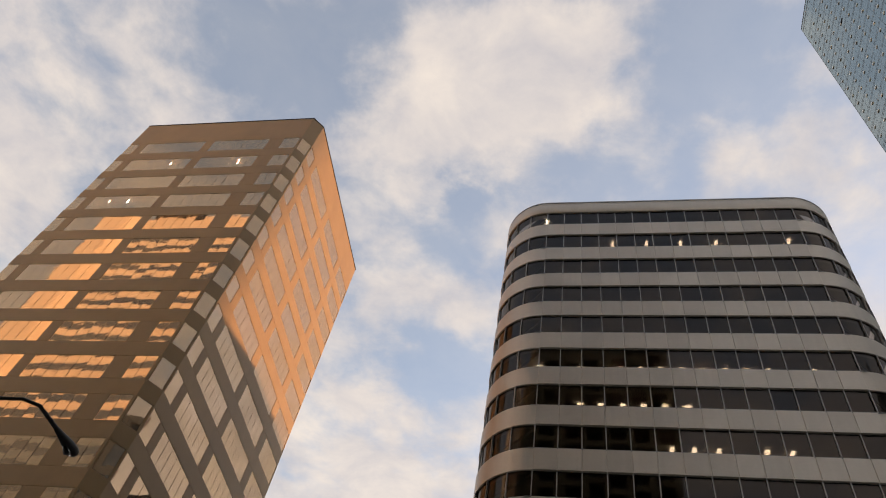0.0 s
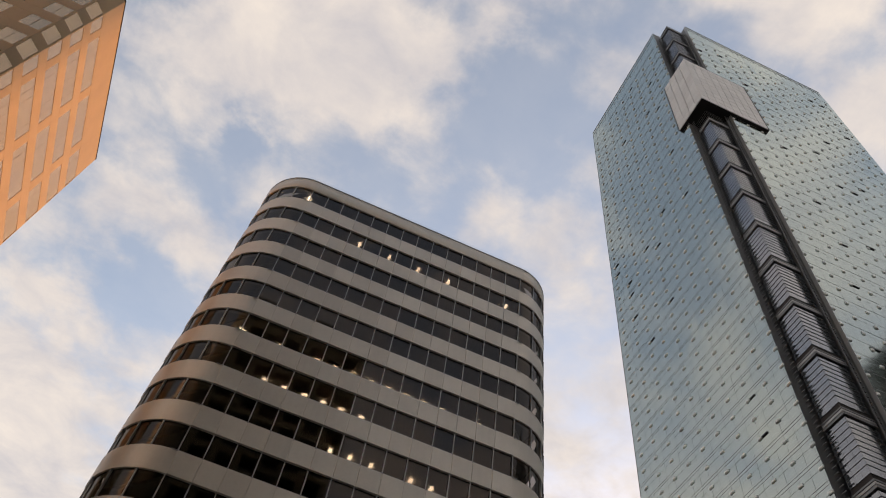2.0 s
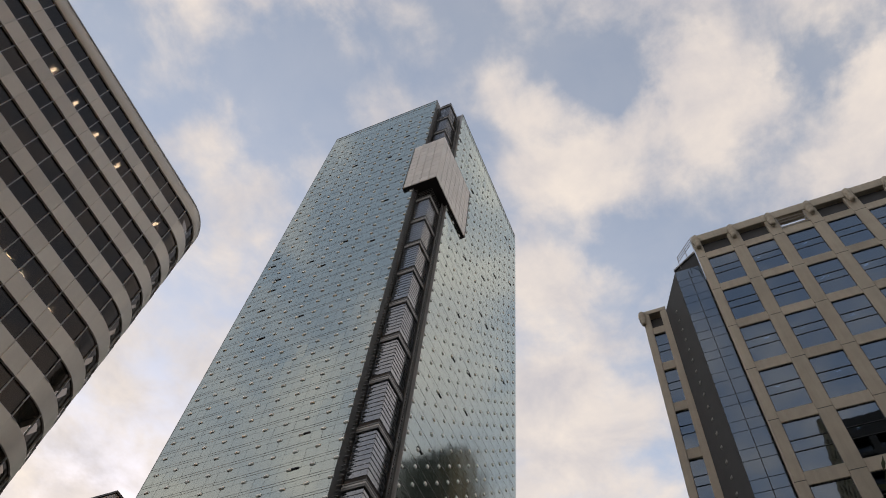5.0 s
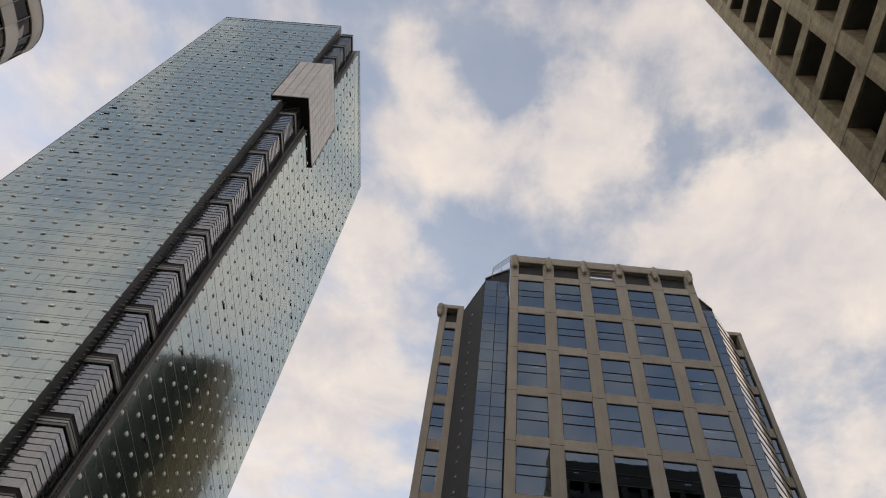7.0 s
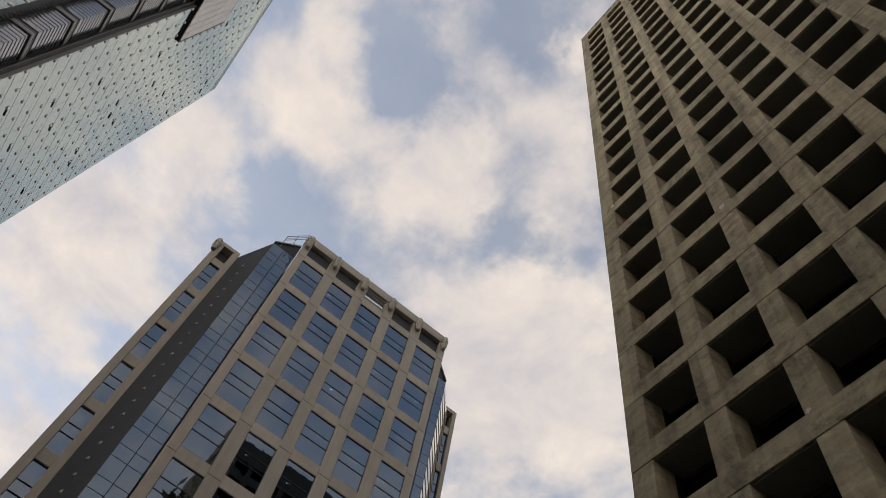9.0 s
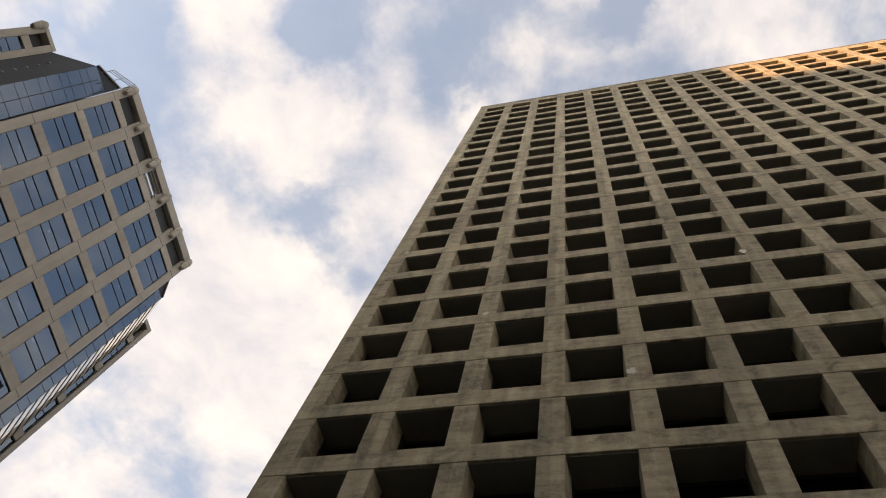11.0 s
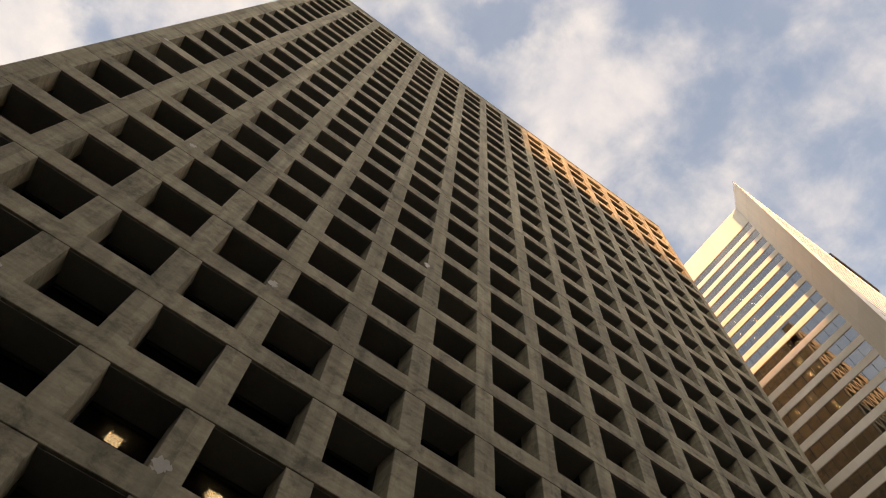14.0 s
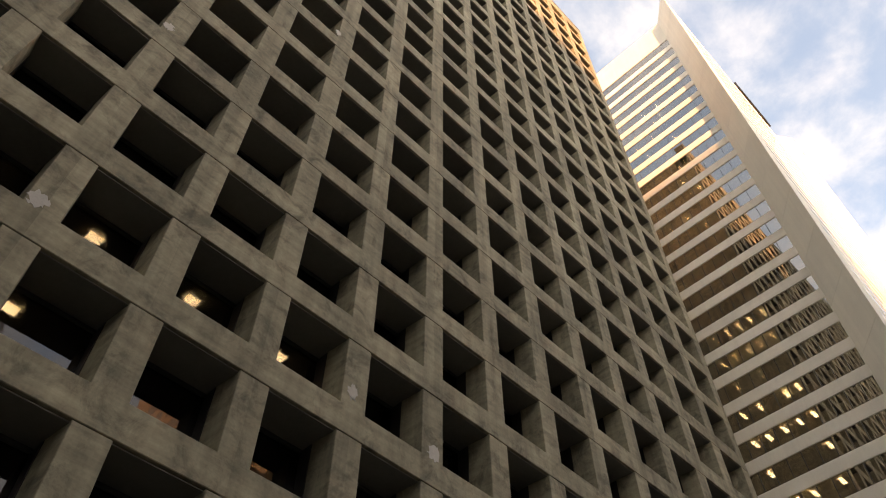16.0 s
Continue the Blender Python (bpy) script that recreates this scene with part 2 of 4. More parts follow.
# next two: shade of the window recesses put into the colour
SHADE_SOFFIT = surface("soffit_shade_tone", (0.165, 0.16, 0.135), 0.6, 6.0, 0.3, 0.6, 0.0, 0.0, vary=0.3)
SHADE_BRONZE = surface("shade_dark_bronze", (0.035, 0.032, 0.027), 0.5, 12.0, 0.2, 0.8, 0.2, 0.0, metal=0.3)
LIMESTONE = surface("tan_precast_stone", (0.375, 0.352, 0.296), 0.8, 10.0, 0.22, 0.3, 0.32, 0.2, vary=0.16)
GRANITE_DARK = surface("dark_grey_granite", (0.05, 0.054, 0.06), 0.6, 25.0, 0.3, 0.5, 0.1, 0.1, spec=0.25)
BLUE_GLASS = glazing("blue_reflective_glass", (0.16, 0.19, 0.23), 0.215, 0.70, 0.015, (0.60, 0.72, 0.86), wave=0.006)
GRANITE_BROWN = surface("polished_brown_granite", (0.33, 0.213, 0.088), 0.5, 12.0, 0.18, 0.4, 0.1, 0.03, vary=0.08)
COPPER_GLASS = glazing("bronze_mirror_glass", (0.24, 0.19, 0.15), 0.42, 0.85, 0.02, (1.0, 0.76, 0.52), wave=0.0048, wave_scale=0.5, film=0.22, film_colour=(0.64, 0.47, 0.33))
WHITE_STONE = surface("white_travertine", (0.82, 0.77, 0.64), 0.7, 8.0, 0.10, 0.25, 0.15, 0.1, vary=0.06)
CLEAR_GLASS = glazing("grey_office_glass", (0.40, 0.36, 0.30), 0.35, 0.94, 0.015, (1.0, 0.95, 0.86))
LAMP_WARM = glow("warm_fluorescent", (1.0, 0.80, 0.52), 12.0)
LAMP_DIM = glow("dim_office_light", (0.86, 0.92, 1.0), 4.5)
LAMP_WHITE = glow("white_fluorescent", (1.0, 0.90, 0.74), 22.0)
ASPHALT = surface("asphalt", (0.05, 0.05, 0.052), 0.9, 30, 0.4, 0.3, 0.0, 0.3)
PAVING = surface("concrete_paving", (0.10, 0.097, 0.09), 0.85, 20, 0.25, 0.4, 0.0, 0.2)
LAMP_PAINT = surface("black_lamp_paint", (0.035, 0.036, 0.036), 0.45, 30, 0.2, 2.0, 0.0, 0.0)
BARK = surface("bark", (0.08, 0.06, 0.045), 0.9, 30, 0.4, 3.0, 0.0, 0.5)
LEAF = surface("dark_leaf", (0.035, 0.055, 0.022), 0.6, 8, 0.4, 0.8, 0.0, 0.0, vary=0.5)
GREY_WALL = surface("grey_render_wall", (0.30, 0.30, 0.31), 0.8, 5, 0.15, 0.2, 0.2, 0.1)


# ---- building helpers ----
def empty_thing(name, x, y, label, category, group="", kind=""):
    ob = new(name)
    ob.location = (x, y, 0)
    ob.empty_display_size = 2
    return tagged(ob, label, category, group, kind)


def mesh_of(bm, name, material):
    me = bpy.data.meshes.new(name)
    bm.normal_update()
    bm.to_mesh(me)
    bm.free()
    if material:
        me.materials.append(material)
    return me


def part(name, bm, material, parent, label="", m=None):
    data = bm if isinstance(bm, bpy.types.Mesh) else mesh_of(bm, name, material)
    ob = new(name, data)
    ob.parent = parent
    if m is not None:
        ob.matrix_basis = m
    return tagged(ob, label)


def face_frame(x, y, turn, z=0.0):
    """A facade's own frame: X along it, -Y out of it, Z up."""
    return pose(x, y, z, 0, 0, turn)


def box(bm, u0, u1, d0, d1, z0, z1, chamfer=0.0):
    if chamfer <= 0:
        v = [bm.verts.new((u, d, z)) for z in (z0, z1) for d in (d0, d1) for u in (u0, u1)]
        for f in ((0, 1, 5, 4), (2, 0, 4, 6), (1, 3, 7, 5), (3, 2, 6, 7), (4, 5, 7, 6), (2, 3, 1, 0)):
            bm.faces.new([v[i] for i in f])
        return
    c = chamfer            # front edges cut back, the rest square
    ring0 = [(u0 + c, z0 + c), (u1 - c, z0 + c), (u1 - c, z1 - c), (u0 + c, z1 - c)]
    ring1 = [(u0, z0), (u1, z0), (u1, z1), (u0, z1)]
    a = [bm.verts.new((u, d0, z)) for u, z in ring0]
    b = [bm.verts.new((u, d0 + c, z)) for u, z in ring1]
    e = [bm.verts.new((u, d1, z)) for u, z in ring1]
    bm.faces.new(a)
    for i in range(4):
        j = (i + 1) % 4
        bm.faces.new((a[j], a[i], b[i], b[j]))
        bm.faces.new((b[j], b[i], e[i], e[j]))
    bm.faces.new(e[::-1])


def boxed(u0, u1, d0, d1, z0, z1, chamfer=0.0):
    bm = bmesh.new()
    box(bm, u0, u1, d0, d1, z0, z1, chamfer)
    return bm


def prism(points, z0, z1):
    """An upright solid on a plan outline, given anticlockwise."""
    bm = bmesh.new()
    lo, hi = [bm.verts.new((x, y, z0)) for x, y in points], [bm.verts.new((x, y, z1)) for x, y in points]
    bm.faces.new(lo[::-1]), bm.faces.new(hi)
    for i in range(len(points)):
        j = (i + 1) % len(points)
        bm.faces.new((lo[i], lo[j], hi[j], hi[i]))
    return bm


def pane_mesh(name, w, h, material):
    """A sheet of glass from its lower corner, 20 mm thick."""
    return mesh_of(boxed(0, w, 0, 0.02, 0, h), name, material)


def tilt(amount):
    return Euler((random.gauss(0, amount), 0, random.gauss(0, amount))).to_matrix().to_4x4()


def T(x, y, z):
    return Matrix.Translation((x, y, z))


# ---- ground ----
bm = bmesh.new()
box(bm, -2500, 2500, -2500, 2500, -0.5, -0.15)
tagged(part("ground", bm, ASPHALT, None), "grey asphalt street reaching the horizon", "ground", kind="structure")
for x0, x1, y0, y1 in ((-30, 140, 3, 140), (-160, 140, -140, -22), (-160, -42, -14, 140)):
    tagged(part("pavement", boxed(x0, x1, y0, y1, -0.15, 0.0), PAVING, None), "pale concrete pavement with a raised kerb", "pavement", kind="structure")
tagged(part("pavement", boxed(-14, 12, -9.5, 2.7, -0.15, 0.0), PAVING, None), "pale concrete pavement with a raised kerb", "pavement", kind="structure")


# ---- concrete grid tower ----
def grid_tower():
    P, R, Y0, HEAD = 3.603, 4.023, 16.5, 1.155
    X0, N, ROWS = -13.33, 16, 26
    tower = empty_thing("office_tower", X0, Y0, "tall brown-grey concrete tower with a deep square window grid", "office tower")
    D, G = 1.05, 1.6                             # depth of the concrete, and of the glass behind it
    bm = bmesh.new()
    lo, hi = 0.52, P - 0.52
    j = 0.018
    S = 1.12                                     # depth of the beam under each opening
    # one precast piece: beam and two half piers, edges cut back, splayed reveals
    c, e, y = 0.02, P + 0.02, R - j
    front = ((-0.02 + c, j + c), (e - c, j + c), (e - c, y - c), (hi + c, y - c), (hi + c, S - c), (lo - c, S - c), (lo - c, y - c), (-0.02 + c, y - c))
    mid = ((-0.02, j), (e, j), (e, y), (hi, y), (hi, S), (lo, S), (lo, y), (-0.02, y))
    back = ((-0.02, j), (e, j), (e, y), (hi - 0.10, y), (hi - 0.10, S + 0.2), (lo + 0.10, S + 0.2), (lo + 0.10, y), (-0.02, y))
    rings = [[bm.verts.new((u, d, z)) for u, z in ring] for d, ring in ((0.0, front), (c, mid), (D, back))]
    bm.faces.new(rings[0])
    for a, b in zip(rings, rings[1:]):
        for k in range(8):
            q = (k + 1) % 8
            bm.faces.new((a[q], a[k], b[k], b[q]))
    cell = mesh_of(bm, "facade_panel", CONCRETE)
    glass = pane_mesh("window_pane", hi - lo, R - S - 0.15, BRONZE_GLASS)
    # dark sheet under each beam, painting in the soffit's shade
    shade_sheet = mesh_of(boxed(lo + 0.005, hi - 0.005, 0.10, G, R - 0.055, R - 0.02, 0.01), "soffit_lining", SHADE_SOFFIT)
    # jambs toned near black to carry the shade of the recess
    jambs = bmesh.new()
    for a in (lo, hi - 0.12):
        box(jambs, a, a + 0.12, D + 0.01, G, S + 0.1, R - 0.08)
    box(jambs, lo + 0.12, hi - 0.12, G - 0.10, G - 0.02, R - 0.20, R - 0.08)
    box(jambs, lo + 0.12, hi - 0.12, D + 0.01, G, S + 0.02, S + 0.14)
    jambs = mesh_of(jambs, "window_jamb", SHADE_BRONZE)
    rest_sheet, rest_jambs = bmesh.new(), bmesh.new()
    rest, rest_glass = bmesh.new(), bmesh.new()
    for r in range(ROWS):
        for c in range(N):
            m = T(c * P, 0, HEAD + r * R)
            g = m @ T(lo, G, S + 0.15) @ tilt(0.0015)
            if 2 <= r <= 19:
                part("facade_panel", cell, None, tower, m=m)
                part("window_pane", glass, None, tower, m=g)
                part("soffit_lining", shade_sheet, None, tower, m=m)
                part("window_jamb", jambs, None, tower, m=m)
            else:
                for big, small, mm in ((rest, cell, m), (rest_glass, glass, g), (rest_sheet, shade_sheet, m), (rest_jambs, jambs, m)):
                    k = len(big.verts)
                    big.from_mesh(small)
                    big.verts.ensure_lookup_table()
                    bmesh.ops.transform(big, matrix=mm, verts=big.verts[k:])
    tagged(part("panel_field", rest, CONCRETE, tower), kind="stuff")
    tagged(part("pane_field", rest_glass, BRONZE_GLASS, tower), kind="stuff")
    tagged(part("lining_field", rest_sheet, SHADE_SOFFIT, tower), kind="stuff")
    tagged(part("jamb_field", rest_jambs, SHADE_BRONZE, tower), kind="stuff")
    # the same grid on the flank that faces down the cross street, darkened so its reflection reads near black
    flank, flank_glass = bmesh.new(), bmesh.new()
    FL = pose(-0.6, 2.5 + 9 * P, 0, 0, 0, 270)
    for r in range(ROWS):
        for c in range(9):
            for big, small, mm in ((flank, cell, FL @ T(c * P, 0, HEAD + r * R)), (flank_glass, glass, FL @ T(c * P + lo, D - 0.05, HEAD + r * R + S + 0.15))):
                k = len(big.verts)
                big.from_mesh(small)
                big.verts.ensure_lookup_table()
                bmesh.ops.transform(big, matrix=mm, verts=big.verts[k:])
    tagged(part("flank_panel_field", flank, SHADE_BRONZE, tower), kind="stuff")
    tagged(part("flank_pane_field", flank_glass, BRONZE_GLASS, tower), kind="stuff")
    top = HEAD + ROWS * R
    left, right = -0.6, N * P + 0.35
    for r in range(ROWS):                         # smooth corner piers, one lift a storey
        z = HEAD + r * R
        part("corner_panel", boxed(left, -0.002, 0, 2.5, z + 0.018, z + R - 0.018, 0.02), CONCRETE, tower)
        part("corner_panel", boxed(N * P + 0.002, right, 0, 2.5, z + 0.018, z + R - 0.018, 0.02), CONCRETE, tower)
        part("ceiling_slab", boxed(0.5, N * P, G + 0.06, 9, z - 0.16, z + 0.9), SOFFIT, tower)
    bm = bmesh.new()                              # parapet storey with shallow sunk panels
    box(bm, left, right, 0, 1.5, top + 0.018, top + 0.9, 0.02)
    box(bm, left, right, 0, 1.5, top + 3.5, top + 5.8, 0.02)
    for c in range(N + 1):
        a, b = (left if c == 0 else c * P - 0.52), (right if c == N else c * P + 0.52)
        box(bm, a, b, 0, 1.5, top + 0.9, top + 3.5)
    box(bm, left, right, 0.45, 1.5, top + 0.85, top + 3.55)
    part("parapet", bm, CONCRETE, tower)
    part("coping", boxed(left - 0.05, right + 0.05, -0.06, 1.6, top + 5.8, top + 6.0, 0.02), MULLION, tower)
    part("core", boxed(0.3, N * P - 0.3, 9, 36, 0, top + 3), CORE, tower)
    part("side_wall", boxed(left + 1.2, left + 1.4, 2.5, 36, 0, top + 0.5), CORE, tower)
    # darkened like the flank, for the same reflection
    part("side_parapet", boxed(left, left + 0.6, 2.5, 36, top + 0.02, top + 5.8), SHADE_BRONZE, tower)
    part("roof", boxed(left + 0.6, right - 0.6, 1.6, 36, top + 3.4, top + 3.6), GREY_WALL, tower)
    part("side_wall", boxed(right - 0.6, right, 2.5, 36, 0, top + 4), CONCRETE, tower)
    for x, r in ((2.85, 4), (6.45, 4), (10.1, 4), (1.95, 3), (-0.7, 4)):
        z, u = HEAD + (r + 1) * R - 0.27, x - X0
        bm = boxed(u - 0.24, u + 0.24, 2.1, 2.45, z + 0.03, z + 0.08)
        part("ceiling_light", bm, LAMP_WARM, tower, "lit warm fluorescent ceiling light")
    for c, r, up, w in ((3.94, 4, 1.38, 0.75), (6.98, 4, 1.75, 0.6), (8.02, 4, 1.4, 0.8), (3.92, 7, 1.58, 0.55), (5.85, 10, 1.6, 0.5), (1.98, 9, 1.15, 0.5), (1.9, 5, 1.2, 0.3), (0.12, 12, 0.95, 0.4)):
        bm = bmesh.new()                          # worn render patches, ragged in outline
        z, tall = HEAD + r * R + up, w * random.uniform(0.45, 0.75)
        n = 26
        rim = [(c * P + w * 0.5 * math.cos(k * 6.2832 / n) * random.uniform(0.45, 1.0), z + tall * math.sin(k * 6.2832 / n) * random.uniform(0.4, 1.0)) for k in range(n)]
        a, b = [bm.verts.new((u, -0.008, zz)) for u, zz in rim], [bm.verts.new((u, 0.01, zz)) for u, zz in rim]
        bm.faces.new(a)
        for k in range(n):
            bm.faces.new((a[(k + 1) % n], a[k], b[k], b[(k + 1) % n]))
        part("patch", bm, CONCRETE_PALE, tower, "pale repair patch on concrete")



grid_tower()


# ---- round-cornered banded block ----
def banded_block():
    Y, XL, XR, RAD = -40.5, 3.75, -18.35, 4.25
    TOP, HEAD0, PITCH, GLASS = 66.5, 64.8, 3.857, 2.05
    block = empty_thing("office_block", XR, Y, "round-cornered office block with metal bands and dark ribbon windows", "office block")
    W, MOD = XL - XR, 14
    w = W / MOD
    # plan outline in the front's own frame: seen from outside, X runs along the front
    F = face_frame(W, 0, 180)
    n_arc = 4

    def outline(inset, fine=1):
        """Stations round the front: (u, d, turn) from one flank over the corner and front to the other flank."""
        pts = []
        r = RAD - inset
        pts.append((-RAD + inset, 24.0))
        for i in range(n_arc * fine + 1):
            a = radians(180 - 90 * i / (n_arc * fine))
            pts.append((r * math.cos(a), RAD - r * math.sin(a)))
        for i in range(1, MOD):
            pts.append((i * w, inset))
        for i in range(n_arc * fine + 1):
            a = radians(90 - 90 * i / (n_arc * fine))
            pts.append((W + r * math.cos(a), RAD - r * math.sin(a)))
        pts.append((W + RAD - inset, 24.0))
        return pts

    def band(z0, z1, inset, thick, fine, lip=0.0):
        bm = bmesh.new()
        rows = []
        for off, z in ((inset + thick, z0), (inset, z0), (inset - lip, z0 + 0.03), (inset - lip, z1 - 0.03), (inset, z1), (inset + thick, z1)):
            rows.append([bm.verts.new((u, d, z)) for u, d in outline(off, fine)])
        for a, b in zip(rows, rows[1:]):
            for i in range(len(a) - 1):
                f = bm.faces.new((a[i], a[i + 1], b[i + 1], b[i]))
                f.smooth = True
        return bm

    FLOORS = 16
    heads = [HEAD0 - i * PITCH for i in range(FLOORS)]
    part("parapet_band", band(heads[0], TOP, 0.0, 0.7, 3, 0.02), STEEL_BAND, block, m=F)
    part("coping", band(TOP, TOP + 0.16, -0.04, 1.0, 3), MULLION, block, m=F)
    panel = mesh_of(boxed(0.028, w - 0.028, -0.05, 0.05, 0.01, PITCH - GLASS - 0.01, 0.02), "band_panel", STEEL_BAND)
    pane = pane_mesh("window_pane", w - 0.06, GLASS, DARK_GLASS)
    bar = mesh_of(boxed(-0.035, 0.035, -0.035, 0.09, 0, GLASS, 0.01), "mullion", MULLION)
    for k, z in enumerate(heads):
        sill = z - GLASS
        part("band", band(sill - (PITCH - GLASS), sill, 0.0, 0.45, 3, 0.0), STEEL_BAND, block, m=F)
        part("ceiling_slab", prism([(0, 0.6), (W, 0.6), (W + RAD - 0.6, RAD), (W + RAD - 0.6, 22), (-RAD + 0.6, 22), (-RAD + 0.6, RAD)], z + 0.02, z + 0.3), SOFFIT, block, m=F)
        lip = bmesh.new()
        box(lip, -0.4, W + 0.4, -0.05, 0.0, sill - 0.05, sill)
        part("sill", lip, MULLION, block, m=F)
        if k < 11:
            for i in range(MOD):
                part("band_panel", panel, None, block, m=F @ T(i * w, 0, sill - (PITCH - GLASS)))
                part("window_pane", pane, None, block, m=F @ T(i * w + 0.03, 0.12, sill) @ tilt(0.003))
                part("mullion", bar, None, block, m=F @ T(i * w, 0.04, sill))
        else:
            lowp = bmesh.new()
            for i in range(MOD):
                box(lowp, i * w + 0.03, i * w + w - 0.03, 0.12, 0.14, sill, z)
            tagged(part("pane_field", lowp, DARK_GLASS, block, m=F), kind="stuff")
        # curved corners: facets with their own bars
        for cx, sign in ((0.0, -1), (W, 1)):
            for i in range(n_arc):
                a0, a1 = radians(90 + sign * -90 * i / n_arc), radians(90 + sign * -90 * (i + 1) / n_arc)
                bm = bmesh.new()
                cols = []
                for q in range(5):
                    a = a0 + (a1 - a0) * (0.01 + 0.98 * q / 4)
                    cols.append([bm.verts.new((cx + (RAD - 0.12) * math.cos(a), RAD - (RAD - 0.12) * math.sin(a), zz)) for zz in (sill, z)])
                for p, q in zip(cols, cols[1:]):
                    f = bm.faces.new((p[0], q[0], q[1], p[1]) if sign > 0 else (q[0], p[0], p[1], q[1]))
                    f.smooth = True
                part("curved_pane", bm, DARK_GLASS, block, m=F)
                part("mullion", bar, None, block, m=F @ T(cx + RAD * math.cos(a0), RAD - RAD * math.sin(a0), sill) @ pose(0, 0, 0, 0, 0, 90 - math.degrees(a0)))
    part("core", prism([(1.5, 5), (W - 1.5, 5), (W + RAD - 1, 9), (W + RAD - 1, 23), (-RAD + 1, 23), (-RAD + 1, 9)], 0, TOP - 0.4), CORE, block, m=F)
    part("roof", prism([(0, 0.5), (W, 0.5), (W + RAD - 0.5, RAD), (W + RAD - 0.5, 24), (-RAD + 0.5, 24), (-RAD + 0.5, RAD)], TOP - 0.5, TOP - 0.3), GREY_WALL, block, m=F)
    lights = {0: (3.7,), 1: (-2.15, -5.1, -8.0, -11.0, -16.9), 5: (3.6, 0.7, -2.2, -3.6, -5.0, -6.5, -7.9, -9.4, -10.9, -12.3, -15.3),
              6: (0.7, -0.7, -2.2, -3.6, -5.0, -6.5), 7: (-5.1, -6.5, -8.0, -10.9, -12.4)}
    for k, xs in lights.items():
        for x in xs:
            low = k in (5, 6)
            u = W - (x * (1.03 if k < 2 else 1.05) - XR)
            d0 = 0.8 if k < 2 else 1.8
            half = 0.2 if low else 0.13
            bm = boxed(u - half, u + half, d0, d0 + (0.3 if low else 0.85), heads[k] - 0.12, heads[k] - 0.02)
            part("ceiling_light", bm, LAMP_WHITE, block, "lit white office ceiling light", F)


banded_block()


# ---- mirror-glass tower with a notched corner ----
def glass_tower():
    XF, YF = -61.75, -43.6                         # planes of the two faces
    tower = empty_thing("glass_tower", XF, YF, "tall green mirror-glass tower with studded panes and notched corner", "tower")
    TOP = 231.6
    rows, z = [], 220.5
    while z > 40:                                 # storeys grow taller towards the top
        rows.append(z)
        z -= 3.55 + max(z - 95, 0) * 0.0078
    faces = (("east_face", face_frame(0, -84.7 - YF, 90), 35.5, 3.72), ("north_face", face_frame(-68.9 - XF, 0, 180), 46.3, 3.7))
    for name, F, width, step in faces:
        wall = part(name, boxed(0.05, width - 0.05, 0.5, 1.2, 40, TOP - 3), CORE, tower, m=F)
        n = int(width / step)
        start = 35.2 - n * step if name == "east_face" else 0.35
        spare, spare_fit, lines = bmesh.new(), bmesh.new(), bmesh.new()
        fw, fh = (0.40, 0.20) if name == "east_face" else (0.27, 0.25)
        fit = mesh_of(boxed(-fw, fw, -0.20, 0.0, -fh, fh, 0.09), "glass_fitting", FITTING)
        slit = mesh_of(boxed(-0.2, 1.5, -0.16, 0.0, -0.14, 0.10, 0.03), "open_vent", DARK_METAL)
        count = 0
        tops = [TOP - 4.2] + rows
        for a, b in zip(tops, tops[1:]):
            h = a - b
            pane = pane_mesh("glass_pane", step / 2 - 0.03, h - 0.05, TEAL_GLASS)
            for i in range(-1, 2 * n + 1):
                if not 0 <= start + i * step / 2 <= width - step / 2 + 0.4:
                    continue
                m = T(start + i * step / 2, 0, b) @ tilt(0.0025)
                if count < 300:
                    part("glass_pane", pane, None, wall, m=m)
                    count += 1
                else:
                    k = len(spare.verts)
                    spare.from_mesh(pane)
                    spare.verts.ensure_lookup_table()
                    bmesh.ops.transform(spare, matrix=m, verts=spare.verts[k:])
            first = min(q for q in (start + i * step / 2 for i in range(-1, 2)) if q >= 0)
            last = first
            while last <= width - step / 2 + 0.4:
                last += step / 2
            for q0, q1 in ((0.0, first), (last, width)):
                if q1 - q0 > 0.1:
                    box(spare, q0, q1 - 0.03, 0, 0.02, b, a - 0.05)
            for q in ((0.30, 0.44) if name == "east_face" else (0.30,)):
                box(lines, 0, width, -0.025, 0.0, b + h * q, b + h * q + 0.035)
        tagged(part("pane_field", spare, TEAL_GLASS, wall), kind="stuff")
        part("glazing_rail", lines, MULLION, wall)
        count = 0
        for k, zz in enumerate(rows):
            for i in range(n + 1):
                u = start + i * step
                if count < 300 and zz < 150:
                    part("glass_fitting", fit, None, wall, m=T(u, 0, zz))
                    count += 1
                else:
                    box(spare_fit, u - fw, u + fw, -0.20, 0.0, zz - fh, zz + fh, 0.09)
                if random.random() < 0.05 and i < n:
                    part("open_vent", slit, None, wall, "dark open vent", T(u, 0, zz + random.choice((0, 0.5))))
        tagged(part("fitting_field", spare_fit, FITTING, wall), kind="stuff")
        part("glass_parapet", boxed(0, width, 0, 0.06, TOP - 4.2, TOP), TEAL_GLASS, wall)
        cap = bmesh.new()
        box(cap, 0, width, -0.08, 0.10, TOP, TOP + 0.14)
        box(cap, 0, width, -0.06, 0.0, TOP - 2.1, TOP - 2.0)
        for i in range(2 * n + 1):
            box(cap, start + i * step / 2 - 0.04, start + i * step / 2 + 0.04, -0.06, 0.0, TOP - 4.2, TOP)
        part("parapet_frame", cap, MULLION, wall)
